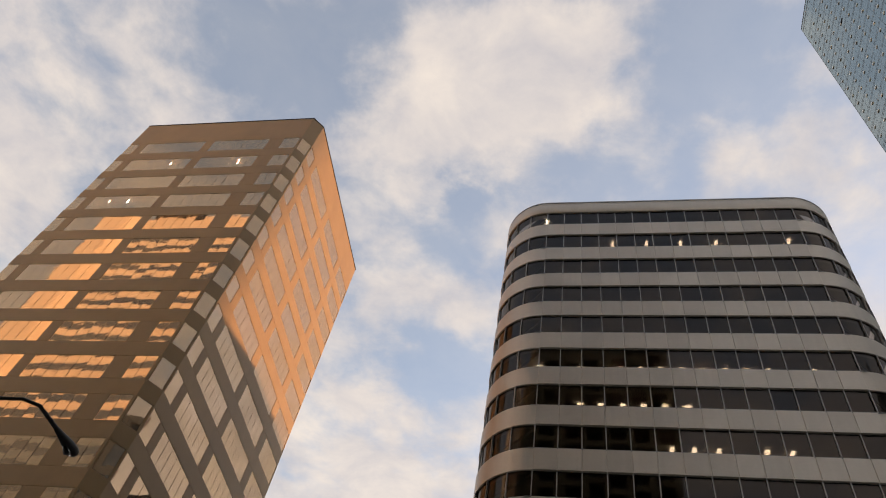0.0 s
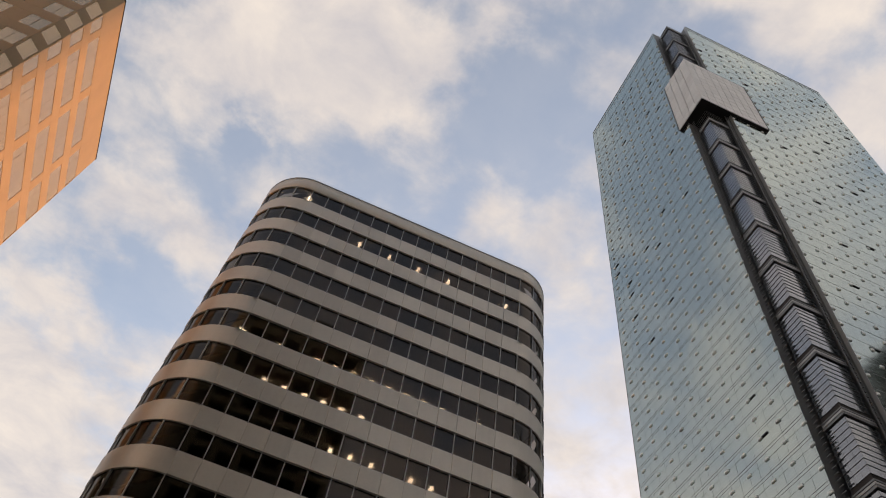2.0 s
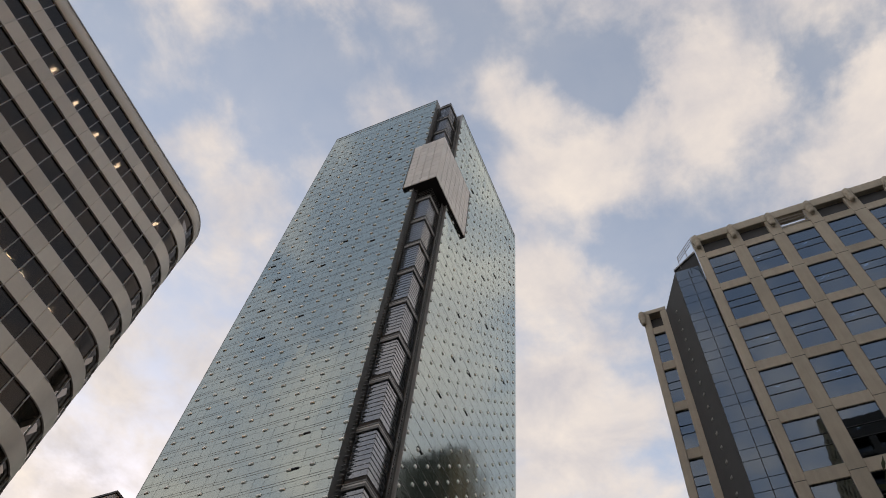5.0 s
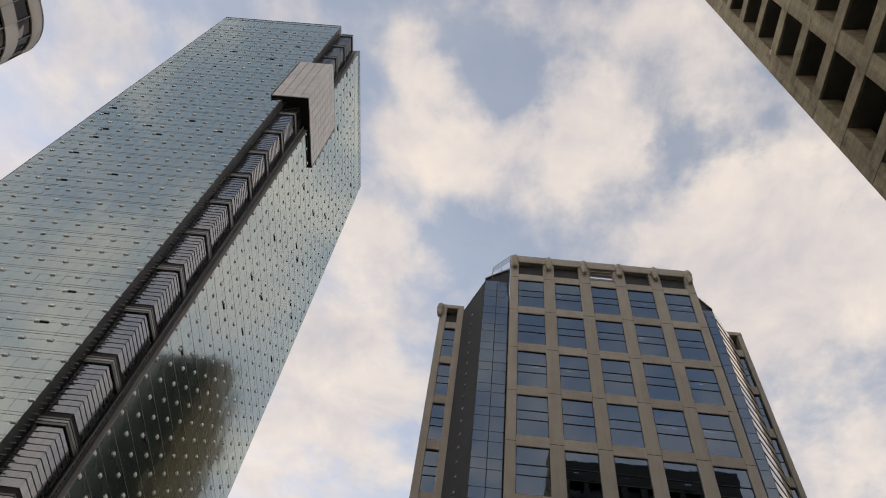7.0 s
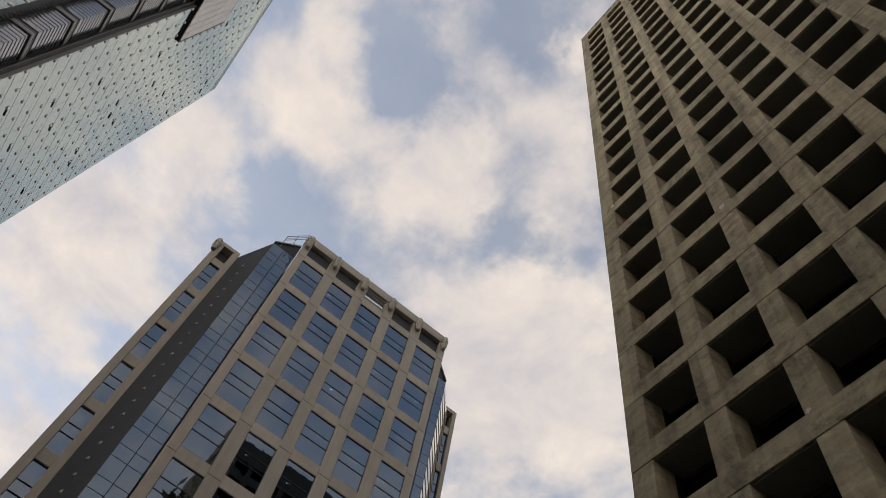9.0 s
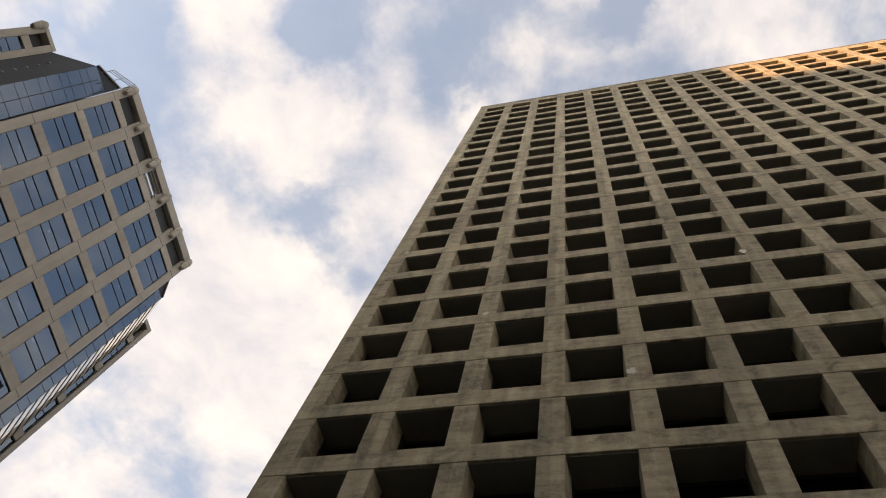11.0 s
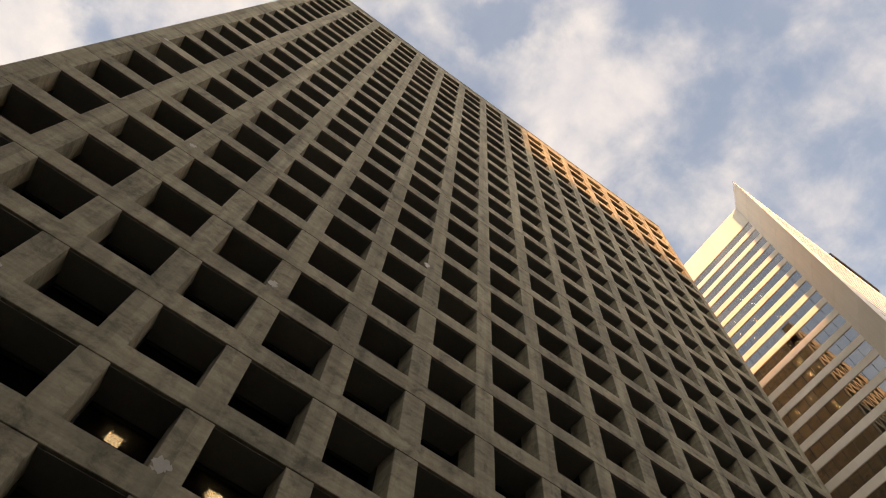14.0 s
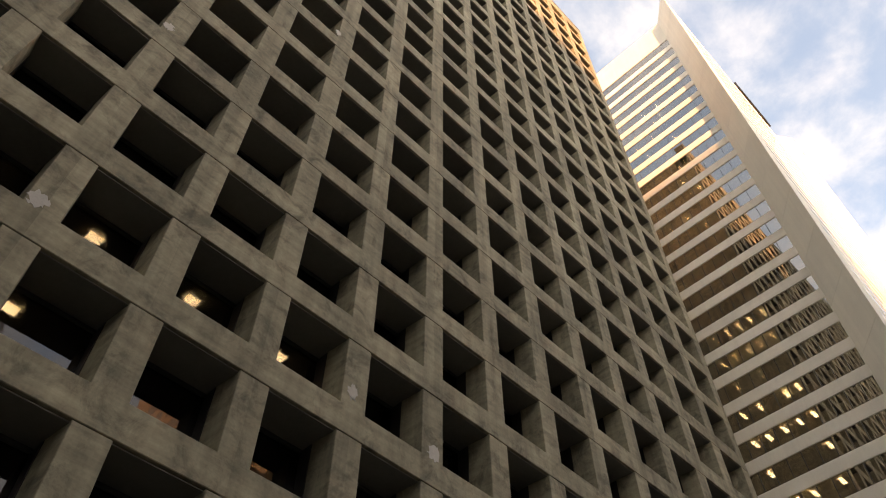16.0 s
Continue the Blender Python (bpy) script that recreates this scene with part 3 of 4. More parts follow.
        part("end_fin", boxed(-0.05, 0.0, -0.05, 0.6, 40, TOP), MULLION, wall)
    # notch: dark walls, a corner shaft with slabs and fins
    part("body", prism([(-1.25, -5.65), (-8.6, -5.65), (-8.6, -1.25), (-52.8, -1.25), (-52.8, -40.6), (-1.25, -40.6)], 0, TOP - 3), SPINE_METAL, tower)
    part("return_wall", boxed(-8.6, -0.02, -5.75, -5.6, 40, TOP), SPINE_METAL, tower)
    part("return_wall", boxed(-7.25, -7.15, -5.6, -0.02, 40, TOP), SPINE_METAL, tower)
    cx, cy, rx, ry = -1.7, -1.5, 4.75, 3.4           # shaft corner and the reach of its two sides
    part("corner_shaft", boxed(cx - rx, cx - 0.1, cy - ry, cy - 0.1, 40, TOP - 2), CORE, tower)

    def angle_ring(out, inset, z0, z1):
        """A bent strip round the shaft's corner."""
        return prism([(cx + out, cy + out), (cx - rx, cy + out), (cx - rx, cy + inset), (cx + inset, cy + inset), (cx + inset, cy - ry), (cx + out, cy - ry)], z0, z1)
    z = 226.5
    while z > 45:
        for o, h in ((0.0, 0.34), (0.95, 0.24)):
            part("shaft_slab", angle_ring(0.22, -0.1, z + o, z + o + h), SPINE_METAL, tower)
        part("slab_edge", angle_ring(0.18, 0.0, z + 0.5, z + 0.85), MULLION, tower)
        zz = z - 1.0
        while zz > z - 8.6:
            part("shaft_fin", angle_ring(0.06, 0.0, zz, zz + 0.05), SPINE_METAL, tower)
            zz -= 0.95
        for i in range(3):
            part("shaft_pane", boxed(cx - rx + i * rx / 3 + 0.03, cx - rx + (i + 1) * rx / 3, cy - 0.03, cy, z - 8.8, z - 0.05), SPINE_GLASS, tower)
            part("shaft_pane", boxed(cx - 0.03, cx, cy - ry + i * ry / 3 + 0.03, cy - ry + (i + 1) * ry / 3, z - 8.8, z - 0.05), SPINE_GLASS, tower)
        z -= 11.0
    ladder = bmesh.new()                          # service lattice beside the shaft
    z = 45.0
    while z < TOP - 6:
        box(ladder, -6.85, -6.2, -0.9, -0.75, z, z + 0.12)
        box(ladder, -0.9, -0.75, -5.3, -4.6, z, z + 0.12)
        for u0, u1 in ((-6.85, -6.2), (-6.2, -6.85)):
            v = [ladder.verts.new((u, d, zz)) for zz, u in ((z + 0.12, u0), (z + 0.9, u1)) for u, d in ((u, -0.86), (u + 0.07, -0.86), (u + 0.07, -0.80), (u, -0.80))]
            for f in ((0, 1, 5, 4), (1, 2, 6, 5), (2, 3, 7, 6), (3, 0, 4, 7)):
                ladder.faces.new([v[i] for i in f])
        z += 0.9
    for o in (-6.85, -6.25):
        box(ladder, o, o + 0.06, -0.92, -0.74, 45, TOP - 6)
    part("service_lattice", ladder, SPINE_METAL, tower)
    # pale sheet of panels wrapped round the corner
    wrap = part("corner_screen", boxed(-16.6, 0.55, 0.35, 0.50, 166.2, 192.0), DARK_METAL, tower)
    part("screen_back", boxed(0.35, 0.50, -8.0, 0.35, 166.2, 192.0), DARK_METAL, tower)
    part("screen_soffit", boxed(-16.6, 0.5, -8.0, 0.5, 166.1, 166.18), DARK_METAL, tower)
    for k in range(10):
        for i in range(8):
            part("screen_panel", boxed(-16.6 + i * 2.145 + 0.06, -16.6 + (i + 1) * 2.145 - 0.06, 0.5, 0.66, 166.2 + k * 2.58 + 0.06, 168.78 + k * 2.58 - 0.06), CAP_PANEL, tower)
        for i in range(4):
            part("screen_panel", boxed(0.5, 0.66, -8.0 + i * 2.16 + 0.06, -8.0 + (i + 1) * 2.16 - 0.06, 166.2 + k * 2.58 + 0.06, 168.78 + k * 2.58 - 0.06), CAP_PANEL, tower)
    part("screen_edge", boxed(-16.75, -16.6, 0.0, 0.75, 166.0, 192.1), DARK_METAL, tower)
    part("screen_edge", boxed(0.0, 0.75, -8.15, -8.0, 166.0, 192.1), DARK_METAL, tower)


glass_tower()


# ---- tan stone building with finials ----
def stone_building():
    b = empty_thing("stone_building", -61.6, 0, "tan stone office building with blue glass and knobbed parapet", "office building")
    b.scale = (1.15, 1.15, 1.15)
    b.location.z = -0.24
    ZT = 91.6

    F = face_frame(0, 3.75, 90)                # u runs along +y from the front's edge
    PY, NB = 4.66, 5
    first = 1.0
    win = 3.25
    width = 23.9
    pitch = 7.42
    heads = [85.8 - i * pitch for i in range(11)]
    gh = 5.95
    edges = [(0, first)] + [(first + i * PY + win, first + (i + 1) * PY) for i in range(NB - 1)] + [(first + (NB - 1) * PY + win, width)]
    for u0, u1 in edges:
        part("pier", boxed(u0, u1, 0, 1.2, 0, 90.0, 0.06), LIMESTONE, b, m=F)
    joint = bmesh.new()                           # storey joints cut across the stone
    for h in heads:
        for u0, u1 in edges:
            box(joint, u0 + 0.02, u1 - 0.02, -0.012, 0.02, h + 0.52, h + 0.58)
    part("stone_joint", joint, GRANITE_DARK, b, m=F)
    part("cornice", boxed(0, width, -0.12, 1.2, 90.0, ZT, 0.05), LIMESTONE, b, m=F)
    tops = [87.2] + [h - gh for h in heads]
    for z1, z0 in zip(tops, heads):
        for i in range(NB):
            u = first + i * PY
            part("spandrel", boxed(u, u + win, 0.03, 1.1, z0, z1, 0.03), LIMESTONE, b, m=F)
    glass = pane_mesh("pane", win - 0.1, gh * 0.37, BLUE_GLASS)
    strip = pane_mesh("pane", win - 0.1, gh * 0.22, BLUE_GLASS)
    for h in heads:
        for i in range(NB):
            u, z0 = first + i * PY, h - gh
            w = part("window", boxed(u, u + 0.06, 0.12, 0.40, z0, h), DARK_METAL, b, m=F)
            part("frame_bar", boxed(u + win - 0.06, u + win, 0.12, 0.40, z0, h), DARK_METAL, w)
            for q in (0.0, 0.385, 0.61, 0.985):
                part("frame_bar", boxed(u + 0.06, u + win - 0.06, 0.13, 0.40, z0 + q * gh + 0.02, z0 + q * gh + 0.09), DARK_METAL, w)
            part("pane", glass, None, w, m=T(u + 0.05, 0.18, z0 + 0.06) @ tilt(0.002))
            part("pane", strip, None, w, m=T(u + 0.05, 0.18, z0 + 0.40 * gh) @ tilt(0.002))
            part("pane", glass, None, w, m=T(u + 0.05, 0.18, z0 + 0.63 * gh) @ tilt(0.002))
    for i in range(NB):                           # openings in the parapet
        u = first + i * PY
        if i == 2:
            continue
        part("parapet_panel", boxed(u, u + win, 0.55, 0.7, 87.2, 90.0), GRANITE_DARK, b, m=F)
    u = first + 2 * PY                            # open rail in the middle bay
    for q in range(5):
        part("rail_bar", boxed(u + 0.06, u + win - 0.06, -0.02, 0.04, 87.4 + q * 0.65, 87.47 + q * 0.65), MULLION, b, m=F)
    for a in (u, u + win - 0.06):
        part("rail_post", boxed(a, a + 0.06, -0.03, 0.05, 87.2, 91.2), MULLION, b, m=F)
    part("parapet_back", boxed(u, u + win, 0.8, 1.0, 87.2, 89.0), LIMESTONE, b, m=F)
    # knobs along the parapet: stacked stone rings on a bracket
    knob = bmesh.new()
    prof = ((0.0, -1.9), (0.26, -1.9), (0.36, -1.5), (0.30, -1.3), (0.44, -1.05), (0.44, -0.75), (0.32, -0.55), (0.5, -0.3), (0.5, 0.15), (0.36, 0.4), (0.42, 0.6), (0.30, 0.85), (0.0, 0.95))
    ring = [[knob.verts.new((r * math.cos(k * math.pi / 6), r * math.sin(k * math.pi / 6), z)) for k in range(12)] for r, z in prof]
    for a, c in zip(ring, ring[1:]):
        for k in range(12):
            f = knob.faces.new((a[k], a[(k + 1) % 12], c[(k + 1) % 12], c[k]))
            f.smooth = True
    knob = mesh_of(knob, "finial", LIMESTONE)
    for u0, u1 in edges:
        part("finial", knob, None, b, m=F @ T((u0 + u1) / 2, -0.35, 90.1))
    # flanks: glass strip with a raked top, dark granite strip, wing set back
    def raked(u0, u1, z_at0, z_at1, d0, d1, e0=None, e1=None):
        bm = bmesh.new()
        e0, e1 = (d0 if e0 is None else e0), (d0 if e1 is None else e1)
        plan = ((u0, e0), (u1, e1), (u1, d1), (u0, d1))
        lo = [bm.verts.new((u, d, 0)) for u, d in plan]
        hi = [bm.verts.new((u, d, z)) for (u, d), z in zip(plan, (z_at0, z_at1, z_at1, z_at0))]
        bm.faces.new(lo[::-1]), bm.faces.new(hi)
        for i in range(4):
            j = (i + 1) % 4
            bm.faces.new((lo[i], lo[j], hi[j], hi[i]))
        return bm
    G = face_frame(-2.0, 0, 90)                   # strips stand 2 m back
    part("dark_strip", raked(-2.06, 0.5, 88.6, 88.7, 0, 9.0, 5.7, 0.6), GRANITE_DARK, b, m=G)
    for g0, g1, za, zb in ((0.5, 3.75, 88.4, 91.4), (27.65, 30.0, 90.4, 86.0)):
        k, z = 0, 10.0
        while z < min(za, zb) - 1.2:
            h = (1.45, 2.27)[k % 2]
            part("strip_pane", boxed(g0 + 0.03, g1 - 0.03, 0.1, 0.12, z, z + h - 0.07), BLUE_GLASS, b, m=G)
            z, k = z + h, k + 1
        mid = (g0 + g1) / 2
        part("strip_mullion", boxed(mid - 0.04, mid + 0.04, 0.04, 0.15, 0, min(za, zb) - 1.0), DARK_METAL, b, m=G)
        part("strip_frame", raked(g0, g1, za, zb, 0.16, 6.0), DARK_METAL, b, m=G)
        top = bmesh.new()
        q = [top.verts.new(c) for c in ((g0, -0.05, za - 0.1), (g1, -0.05, zb - 0.1), (g1, -0.05, zb + 0.15), (g0, -0.05, za + 0.15),
                                        (g0, 6.0, za - 0.1), (g1, 6.0, zb - 0.1), (g1, 6.0, zb + 0.15), (g0, 6.0, za + 0.15))]
        for f in ((0, 1, 2, 3), (5, 4, 7, 6), (1, 5, 6, 2), (4, 0, 3, 7), (3, 2, 6, 7), (4, 5, 1, 0)):
            top.faces.new([q[i] for i in f])
        part("raked_coping", top, MULLION, b, m=G)
    WG = face_frame(-7.7, 0, 90)                  # wings
    for side, (w0, w1) in enumerate(((-5.25, -2.06), (33.4, 35.9))):
        zt, ww = 89.6, w1 - w0
        part("wing_pier", boxed(w0, w0 + 0.28 * ww, 0, 1.0, 0, zt, 0.04), LIMESTONE, b, m=WG)
        part("wing_pier", boxed(w1 - 0.26 * ww, w1, 0, 1.0, 0, zt, 0.04), LIMESTONE, b, m=WG)
        part("wing_top", boxed(w0, w1, -0.05, 1.0, zt - 0.75, zt, 0.04), LIMESTONE, b, m=WG)
        part("wing_body", boxed(w0, w1, 1.0, 22, 0, zt - 0.5), GRANITE_DARK, b, m=WG)
        for k, h in enumerate(heads):
            z1 = h - 1.4
            u0, u1 = w0 + 0.28 * ww, w1 - 0.26 * ww
            part("wing_spandrel", boxed(u0, u1, 0.12, 0.9, z1 - pitch + 0.02, z1 - gh, 0.03), LIMESTONE, b, m=WG)
            if k == 0:
                part("wing_spandrel", boxed(u0, u1, 0.12, 0.9, z1, z1 + 1.4, 0.03), LIMESTONE, b, m=WG)
            for q0, q1 in ((0.0, 0.38), (0.40, 0.6), (0.62, 1.0)):
                part("wing_pane", boxed(u0, u1, 0.35, 0.37, z1 - gh + q0 * gh + 0.05, z1 - gh + q1 * gh), BLUE_GLASS, b, m=WG)
        if side == 0:
            part("finial", knob, None, b, m=WG @ T(w0, -0.2, zt - 1.2))
    stud = mesh_of(boxed(-0.17, 0.17, -0.12, 0.0, -0.17, 0.17, 0.06), "stud", MULLION)
    z = 20.0
    while z < 86:
        part("stud", stud, None, b, m=G @ T(-0.78, 3.15, z) @ pose(0, 0, 0, 0, 0, -63))
        z += 2.0
    C = G @ pose(30.03, 0.12, 0, 0, 0, 50)         # glazed slanting corner beside the far wing
    for k in range(46):
        z = 4.0 + k * 1.78
        part("slant_bar", boxed(0, 5.8, -0.05, 0.02, z - 0.06, z + 0.06), DARK_METAL, b, m=C)
        for i in range(2):
            part("slant_pane", boxed(i * 2.9 + 0.04, i * 2.9 + 2.86, 0.0, 0.02, z + 0.07, z + 1.71), CLEAR_GLASS, b, m=C)
    part("return_wall", boxed(0, 5.8, 0.05, 3.0, 0, 86.0), GRANITE_DARK, b, m=C)
    slant = pose(0.1, 3.65, 0, 0, 0, -134.4)       # rail over the slanting corner
    for q in (90.2, 90.75, 91.3):
        part("rail_bar", boxed(0.06, 3.09, -0.03, 0.03, q, q + 0.07), MULLION, b, m=slant)
    for q in (0.0, 1.5, 3.09):
        part("rail_post", boxed(q, q + 0.06, -0.04, 0.04, 88.4, 91.45), MULLION, b, m=slant)
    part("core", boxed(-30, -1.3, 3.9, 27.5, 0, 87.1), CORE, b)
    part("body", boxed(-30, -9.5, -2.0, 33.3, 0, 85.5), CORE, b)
    for h in heads:
        part("ceiling_slab", boxed(0.3, width - 0.3, 0.6, 1.15, h - 0.42 * gh - 0.1, h - 0.38 * gh), SOFFIT, b, m=F)
    spots = [(k, i, random.uniform(0.5, 2.6)) for k in range(5) for i in range(NB) for _ in range(2) if random.random() < 0.55]
    for k, i, q in spots:
        u = first + i * PY + q
        part("ceiling_light", boxed(u - 0.22, u + 0.22, 0.62, 0.85, heads[k] - 0.34 * gh, heads[k] - 0.325 * gh), LAMP_DIM, b, "lit office ceiling light", F)


stone_building()


# ---- brown granite tower with cut corner ----
def granite_tower():
    XC, YF = 29.85, -36.0
    t = empty_thing("granite_tower", XC, YF, "brown granite tower with bronze mirror windows and cut corner", "office tower")
    TOP = 79.1
    pitch, gh = 3.9, 2.35
    heads = [74.35 - i * pitch for i in range(17)]
    cut0, cut1 = 0.9, 1.15                # cut corner's legs
    LF = face_frame(21.69, 0, 180)            # faces +y, u from the far end towards the cut corner
    LW = 21.69 - cut0
    RF = face_frame(0, -cut1, 270)               # faces -x, u from the cut corner along -y
    RW = 20.45
    CF = face_frame(cut0, 0, 180 + math.degrees(math.atan2(cut1, cut0)))
    CW = math.hypot(cut0, cut1)
    far = 21.69
    left_bays = [(0.0, 1.2), (2.2, 9.45), (10.45, 17.1), (18.75, 20.6)]
    right_bays = [(0.15, 1.5), (2.45, 8.2), (9.4, 15.15), (16.35, 20.3)]
    for F, W, bays, tag in ((LF, LW, left_bays, "street_face"), (RF, RW, right_bays, "side_face"), (CF, CW, [(0.12, CW - 0.12)], "corner_face")):
        wall = part(tag, boxed(0.0, W, 0.6, 0.9, 0, TOP - 0.5), CORE, t, m=F)
        part("top_band", boxed(0, W, 0, 0.6, heads[0], TOP, 0.02), GRANITE_BROWN, wall)
        joints = [0.0]
        for a, c in bays:
            joints += [a, c]
        joints.append(W)
        lower = heads[1:] + [heads[-1] - pitch]
        for h, nxt in zip(heads, lower):
            part("spandrel", boxed(0, W, 0, 0.6, nxt + 0.01, h - gh, 0.015), GRANITE_BROWN, wall)
            for a, c in zip(joints[::2], joints[1::2]):
                if c - a > 0.05:
                    part("pier_panel", boxed(a, c, 0, 0.6, h - gh + 0.01, h - 0.01, 0.015), GRANITE_BROWN, wall)
            for a, c in bays:
                n = max(1, round((c - a) / 0.98)) if tag != "corner_face" else 1
                w = (c - a) / n
                for i in range(n):
                    part("pane", boxed(0, w - 0.05, 0, 0.02, 0, gh), COPPER_GLASS, wall, m=T(a + i * w + 0.025, 0.03, h - gh) @ tilt(0.0016))
        part("coping", boxed(-0.05, W + 0.05, -0.06, 0.7, TOP, TOP + 0.12, 0.02), DARK_METAL, wall)
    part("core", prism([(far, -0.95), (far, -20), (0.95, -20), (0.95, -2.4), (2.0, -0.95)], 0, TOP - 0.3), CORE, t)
    part("end_wall", boxed(far - 0.4, far - 0.02, -20.5, -0.6, 0, TOP), GRANITE_BROWN, t)
    for k, x, F in ((1, 0.35, LF), (1, 0.72, LF), (3, 0.2, LF), (3, 0.3, LF)):
        u = x * LW
        part("ceiling_light", boxed(u - 0.35, u + 0.35, 0.2, 0.5, heads[k] - 0.7, heads[k] - 0.45), LAMP_WHITE, t, "lit office ceiling light", F)


granite_tower()


# ---- pale banded tower at the street's end ----
def pale_tower():
    X, Y = 70.5, 10.0
    t = empty_thing("pale_tower", X, Y, "pale stone tower with ribbon windows and sunlit flank", "office tower")
    t.scale = (0.82, 0.82, 0.82)
    t.location = (57.89, 8.39, 0.3)
    TOP = 151.6
    pitch = 4.0
    F = face_frame(0, 34.0, 270)                  # faces -x; u runs towards the splayed corner
    W = 34.0
    head0 = 143.4
    sp = 1.55                                    # spandrel height
    part("parapet", boxed(0, W, 0, 1.0, head0, TOP, 0.03), WHITE_STONE, t, m=F)
    for k in range(34):
        z = head0 - k * pitch
        nxt = z - pitch
        part("spandrel", boxed(0, W, 0, 0.8, nxt, nxt + sp, 0.03), WHITE_STONE, t, m=F)
        part("ceiling_slab", boxed(0, W, 0.9, 7, nxt + sp - 0.9, nxt + sp - 0.5), SOFFIT, t, m=F)
        row = bmesh.new()
        for i in range(21):
            u = W - (i + 1) * 1.62
            if i < 9:
                part("pane", boxed(u + 0.03, u + 1.59, 0.1, 0.12, nxt + sp, z), CLEAR_GLASS, t, m=F)
            else:
                box(row, u + 0.03, u + 1.59, 0.1, 0.12, nxt + sp, z)
            if i < 9 and (k > 17 and random.random() < (0.95 if k in (18, 19, 21, 22, 24, 25, 27) else 0.4) or (2 < k < 14 and random.random() < 0.3)):
                uu = u + 0.5 + random.random() * 0.6
                part("ceiling_light", boxed(uu - 0.2, uu + 0.2, 0.6, 1.8, z - 0.12, z - 0.05), LAMP_WARM, t, "lit warm office ceiling light", F)
        tagged(part("pane_field", row, CLEAR_GLASS, t, m=F), kind="stuff")
        for i in range(9):
            u = W - (i + 1) * 1.62
            part("mullion", boxed(u - 0.03, u + 0.03, 0.05, 0.16, nxt + sp, z), DARK_METAL, t, m=F)
    # splayed corner and the sunlit flank with its step
    a, c = (66.05 - X, 6.2 - Y), (109.5 - X, 6.2 - Y)
    d, e = (112.5 - X, 4.1 - Y), (119.0 - X, 4.1 - Y)
    z, k = TOP, 0
    r0 = a[0] + 5.0                              # ribbons start past the corner pier
    while z > 5:
        lo = max(z - 7.8, -1)
        part("flank_panel", prism([(0.0, 0.0), a, (r0, a[1]), (r0, 1.0), (0.9, 1.0)], lo + 0.02, z - 0.02), WHITE_STONE, t)
        part("bay_panel", prism([c, d, e, (e[0], 6.0), (c[0], 6.0)], lo + 0.02, z - 0.02 if k else z - 0.4), WHITE_STONE, t)
        z, k = z - 7.8, k + 1
    part("flank_parapet", boxed(r0, c[0], a[1], a[1] + 0.8, head0, TOP, 0.03), WHITE_STONE, t)
    for k in range(34):
        nxt = head0 - (k + 1) * pitch
        part("flank_spandrel", boxed(r0, c[0], a[1], a[1] + 0.8, nxt - 0.3, nxt + sp + 0.3, 0.004), WHITE_STONE, t)
        part("flank_window", boxed(r0, c[0], a[1] + 0.012, a[1] + 0.05, nxt + sp + 0.3, nxt + pitch - 0.3), CLEAR_GLASS, t)
    part("flank_core", boxed(r0, c[0], a[1] + 1.2, 6.0, -1, TOP - 1), CORE, t)
    part("core", boxed(7.2, 48, 6.0, 33, -1, TOP - 2), CORE, t)
    part("end_cap", boxed(-0.1, 8, 33.9, 34.5, -0.366, TOP), WHITE_STONE, t)
    part("roof_plant", boxed(94 - X, 107 - X, -4.2, 3, TOP, TOP + 2.6, 0.1), DARK_METAL, t)


pale_tower()


# ---- distant blocks that close the streets, most of them unseen and added for shade ----
def far_block(x0, x1, y0, y1, h, label, cladding=GREY_WALL, lip=0.3):
    t = empty_thing("far_building", x0, y0, label, "building", "far office blocks")
    part("wall", boxed(0, x1 - x0, 0, y1 - y0, 0, h), cladding, t)
    part("roof_edge", boxed(-lip, x1 - x0 + lip, -lip, y1 - y0 + lip, h, h + 0.6), DARK_METAL, t)


def along(q, back):
    """A place by its offset across the sunlight and its distance back towards the sun."""
    return q * sy - back * sx, -q * sx - back * sy


# unseen tower, put here to cast the shadow on the concrete grid tower
far_block(-213, -153, -267, -207, 158, "unseen grey tower added to shade the street")
far_block(-122, -88, -160, -128, 118, "dark-roofed office block far down the street")
# unseen, added to shade the lower part of the granite tower
far_block(-27, 5, -112, -78, 57, "unseen grey block added behind the banded block for shade")
# these five stay out of view; added to dim the lower storeys
far_block(12, 27, -125, -98, 44, "unseen grey block added behind the granite tower to cut sky light")
far_block(9, 27, -96, -70, 42, "unseen grey block added between taller neighbours to cut sky light")
far_block(-56, -28, -128, -98, 46, "unseen grey block added down the side street to cut sky light")
far_block(-134, -104, -40, -5, 58, "unseen grey block added across the cross street to cut sky light")
far_block(62, 110, -95, -50, 60, "unseen grey block added beyond the granite tower to cut sky light")
far_block(-106.5, -68.5, 63.4, 97.4, 83.4, "dark grey office block beyond the tan stone building", GRANITE_DARK, 0.0)


def dark_tower():
    t = empty_thing("dark_tower", -245, 42, "dark bronze glass tower with a rounded crown", "tower")
    part("body", prism([(-24, -16), (24, -16), (24, 16), (-24, 16)], 0, 255), DARK_CLADDING, t)
    for k in range(5):
        w = 24 - 2.2 * k - 0.8 * k * k
        part("crown_step", prism([(-w, -15), (w, -15), (w, 15), (-w, 15)], 255 + k * 5, 260 + k * 5), DARK_CLADDING, t)


dark_tower()


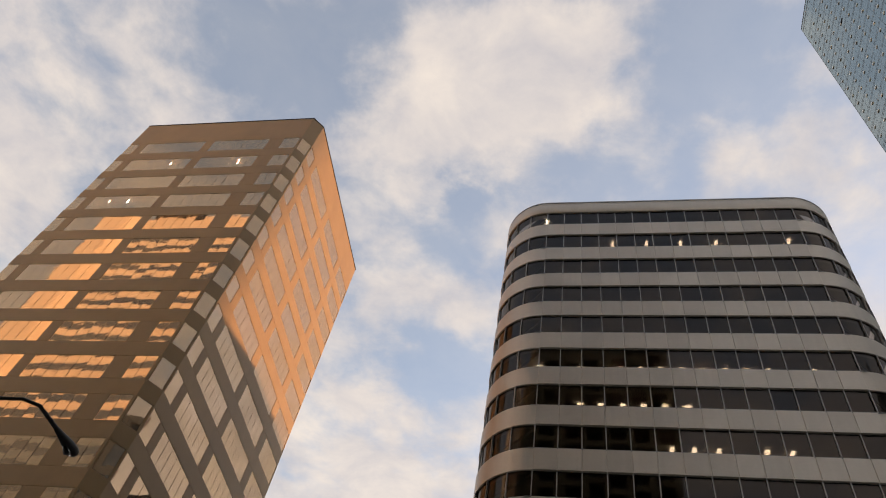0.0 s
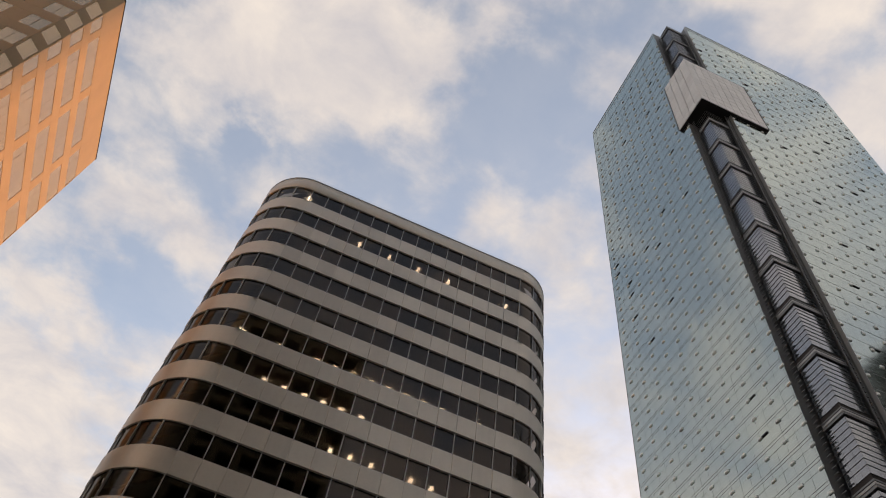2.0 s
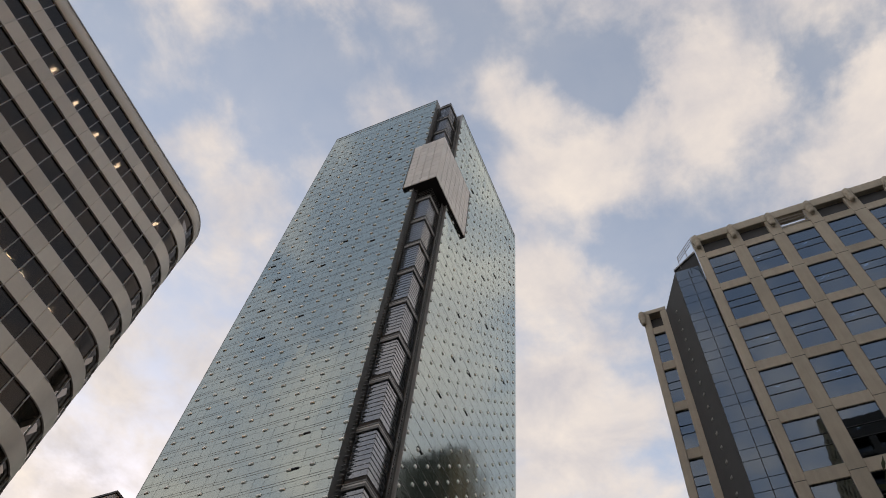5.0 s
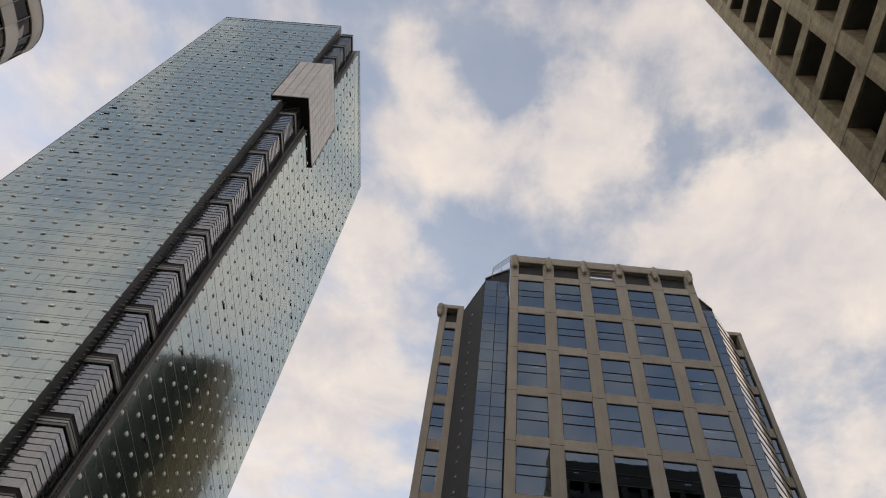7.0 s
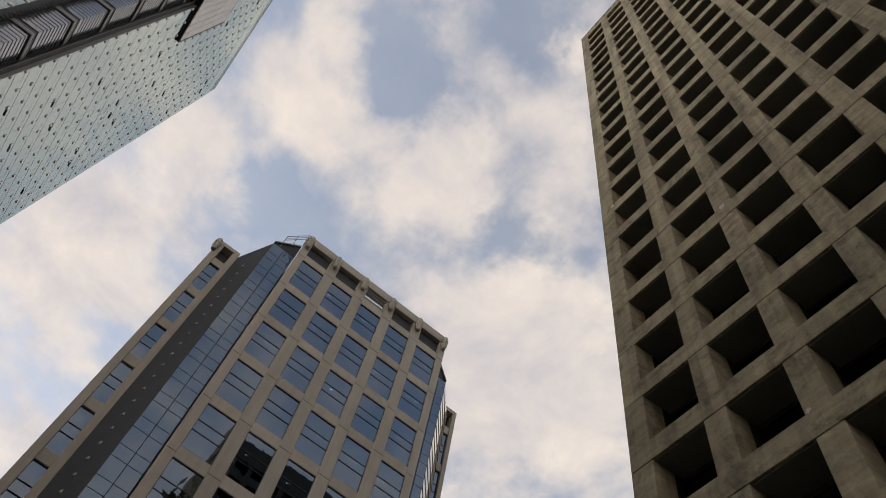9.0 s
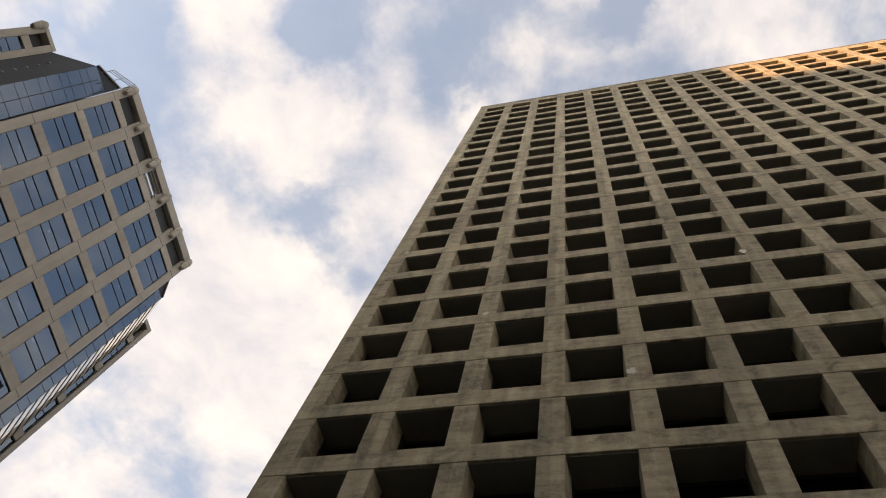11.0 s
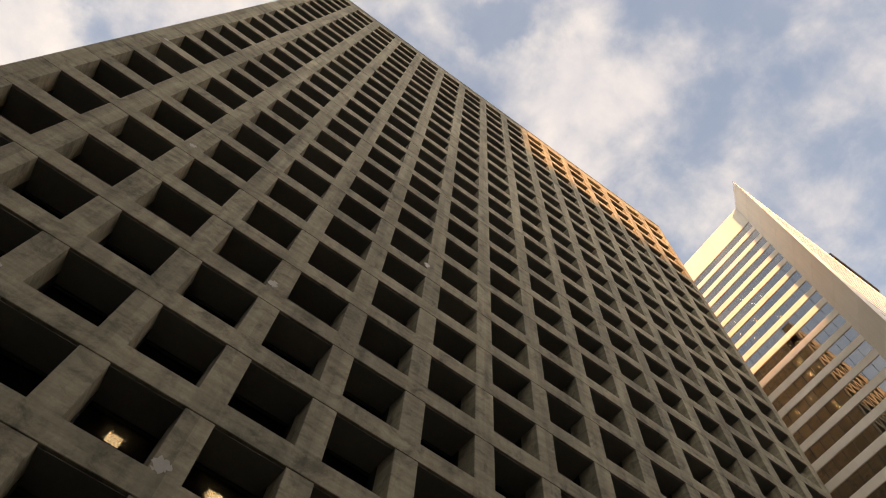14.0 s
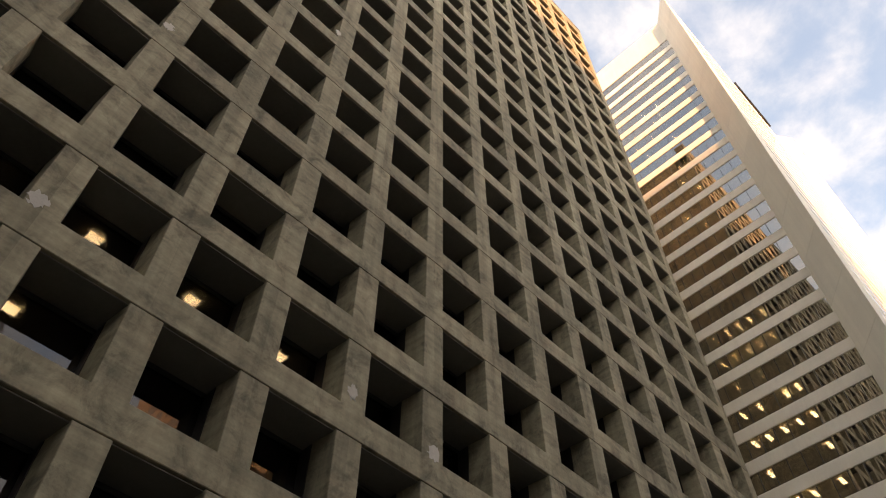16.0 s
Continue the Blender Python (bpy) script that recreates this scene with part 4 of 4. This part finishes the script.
# ---- street lamp ----
def tube(bm, pts, radii, n=10):
    rings = []
    for i, p in enumerate(pts):
        p = Vector(p)
        way = (Vector(pts[min(i + 1, len(pts) - 1)]) - Vector(pts[max(i - 1, 0)])).normalized()
        side = way.cross(Vector((0.31, 0.2, 0.93))).normalized()
        up = side.cross(way)
        rings.append([bm.verts.new(p + radii[i] * (math.cos(2 * math.pi * k / n) * side + math.sin(2 * math.pi * k / n) * up)) for k in range(n)])
    for a, c in zip(rings, rings[1:]):
        for k in range(n):
            f = bm.faces.new((a[k], a[(k + 1) % n], c[(k + 1) % n], c[k]))
            f.smooth = True
    bm.faces.new(rings[0][::-1]), bm.faces.new(rings[-1])


def street_lamp():
    lamp = empty_thing("street_lamp", 10.2, -6.6, "black street lamp with curved arm and hooded head", "street lamp")
    o = Vector((10.2, -6.6, 0))
    bm = bmesh.new()
    tube(bm, [(0, 0, 0), (0, 0, 0.6), (0, 0, 0.7), (0, 0, 8.0)], [0.16, 0.15, 0.10, 0.06], 12)
    part("pole", bm, LAMP_PAINT, lamp)
    bm = bmesh.new()
    tip = Vector((8.13, -9.35, 8.58)) - o
    mid = Vector((8.30, -8.35, 8.62)) - o
    start = Vector((8.89, -8.19, 8.6)) - o
    pts = [Vector((0, 0, 7.6)), Vector((-0.4, -0.15, 8.1)), (start + Vector((-0.4, -0.15, 8.1))) / 2, start, (start + mid) / 2 + Vector((-0.02, 0.0, 0.06)), mid, tip * 0.55 + mid * 0.45]
    tube(bm, pts, [0.05, 0.045, 0.036, 0.032, 0.03, 0.03, 0.036], 10)
    part("arm", bm, LAMP_PAINT, lamp)
    bm = bmesh.new()
    way = (tip - mid).normalized()
    a = tip * 0.66 + mid * 0.34
    prof = ((-0.24, 0.03), (-0.16, 0.045), (0.0, 0.065), (0.16, 0.09), (0.28, 0.095), (0.37, 0.075), (0.41, 0.03))
    tube(bm, [a + way * q for q, r in prof], [r for q, r in prof], 14)
    part("head", bm, LAMP_PAINT, lamp)
    bm = bmesh.new()
    tube(bm, [a + way * 0.12 + Vector((0, 0, -0.06)), a + way * 0.22 + Vector((0, 0, -0.10)), a + way * 0.32 + Vector((0, 0, -0.06))], [0.03, 0.06, 0.03], 12)
    part("lens", bm, BRONZE_GLASS, lamp, "clear lamp lens")


street_lamp()


# ---- street tree ----
def street_tree(x, y, h):
    rnd = random.Random(5)
    t = empty_thing("street_tree", x, y, "dark evergreen street tree at the kerb", "tree")
    bm = bmesh.new()
    tube(bm, [(0, 0, 0), (0.05, 0, 1.5), (-0.05, 0.06, 3.5), (0.04, 0, h * 0.75), (0, 0, h * 0.95)], [0.19, 0.16, 0.13, 0.06, 0.02], 10)
    tips = []
    for i in range(42):
        z0 = 2.6 + (h - 3.2) * i / 42
        a, reach = i * 2.4, (h - z0) * 0.26 + 1.0
        p = [Vector((0, 0, z0)), Vector((math.cos(a) * reach * 0.5, math.sin(a) * reach * 0.5, z0 + reach * 0.25)), Vector((math.cos(a) * reach, math.sin(a) * reach, z0 + reach * 0.55))]
        tube(bm, p, [0.045, 0.03, 0.01], 6)
        tips += [(p[0].lerp(p[1], 0.8), 0.28), (p[1], 0.34), (p[1].lerp(p[2], 0.5), 0.36), (p[2], 0.32)]
    part("trunk", bm, BARK, t)
    verts, faces = [], []
    for c, r in tips:
        for k in range(170):
            d = Vector((rnd.gauss(0, 1), rnd.gauss(0, 1), rnd.gauss(0, 0.8))) * r * 0.62
            p, ax = c + d, Vector((rnd.gauss(0, 1), rnd.gauss(0, 1), rnd.gauss(0, 1))).normalized()
            side = ax.orthogonal().normalized() * 0.04
            ln = ax * rnd.uniform(0.06, 0.13)
            k0 = len(verts)
            verts += [p - ln, p + side, p + ln, p - side]
            faces.append((k0, k0 + 1, k0 + 2, k0 + 3))
    me = bpy.data.meshes.new("crown")
    me.from_pydata(verts, [], faces)
    me.materials.append(LEAF)
    part("crown", me, None, t)


street_tree(-10.8, 2.3, 9.7)
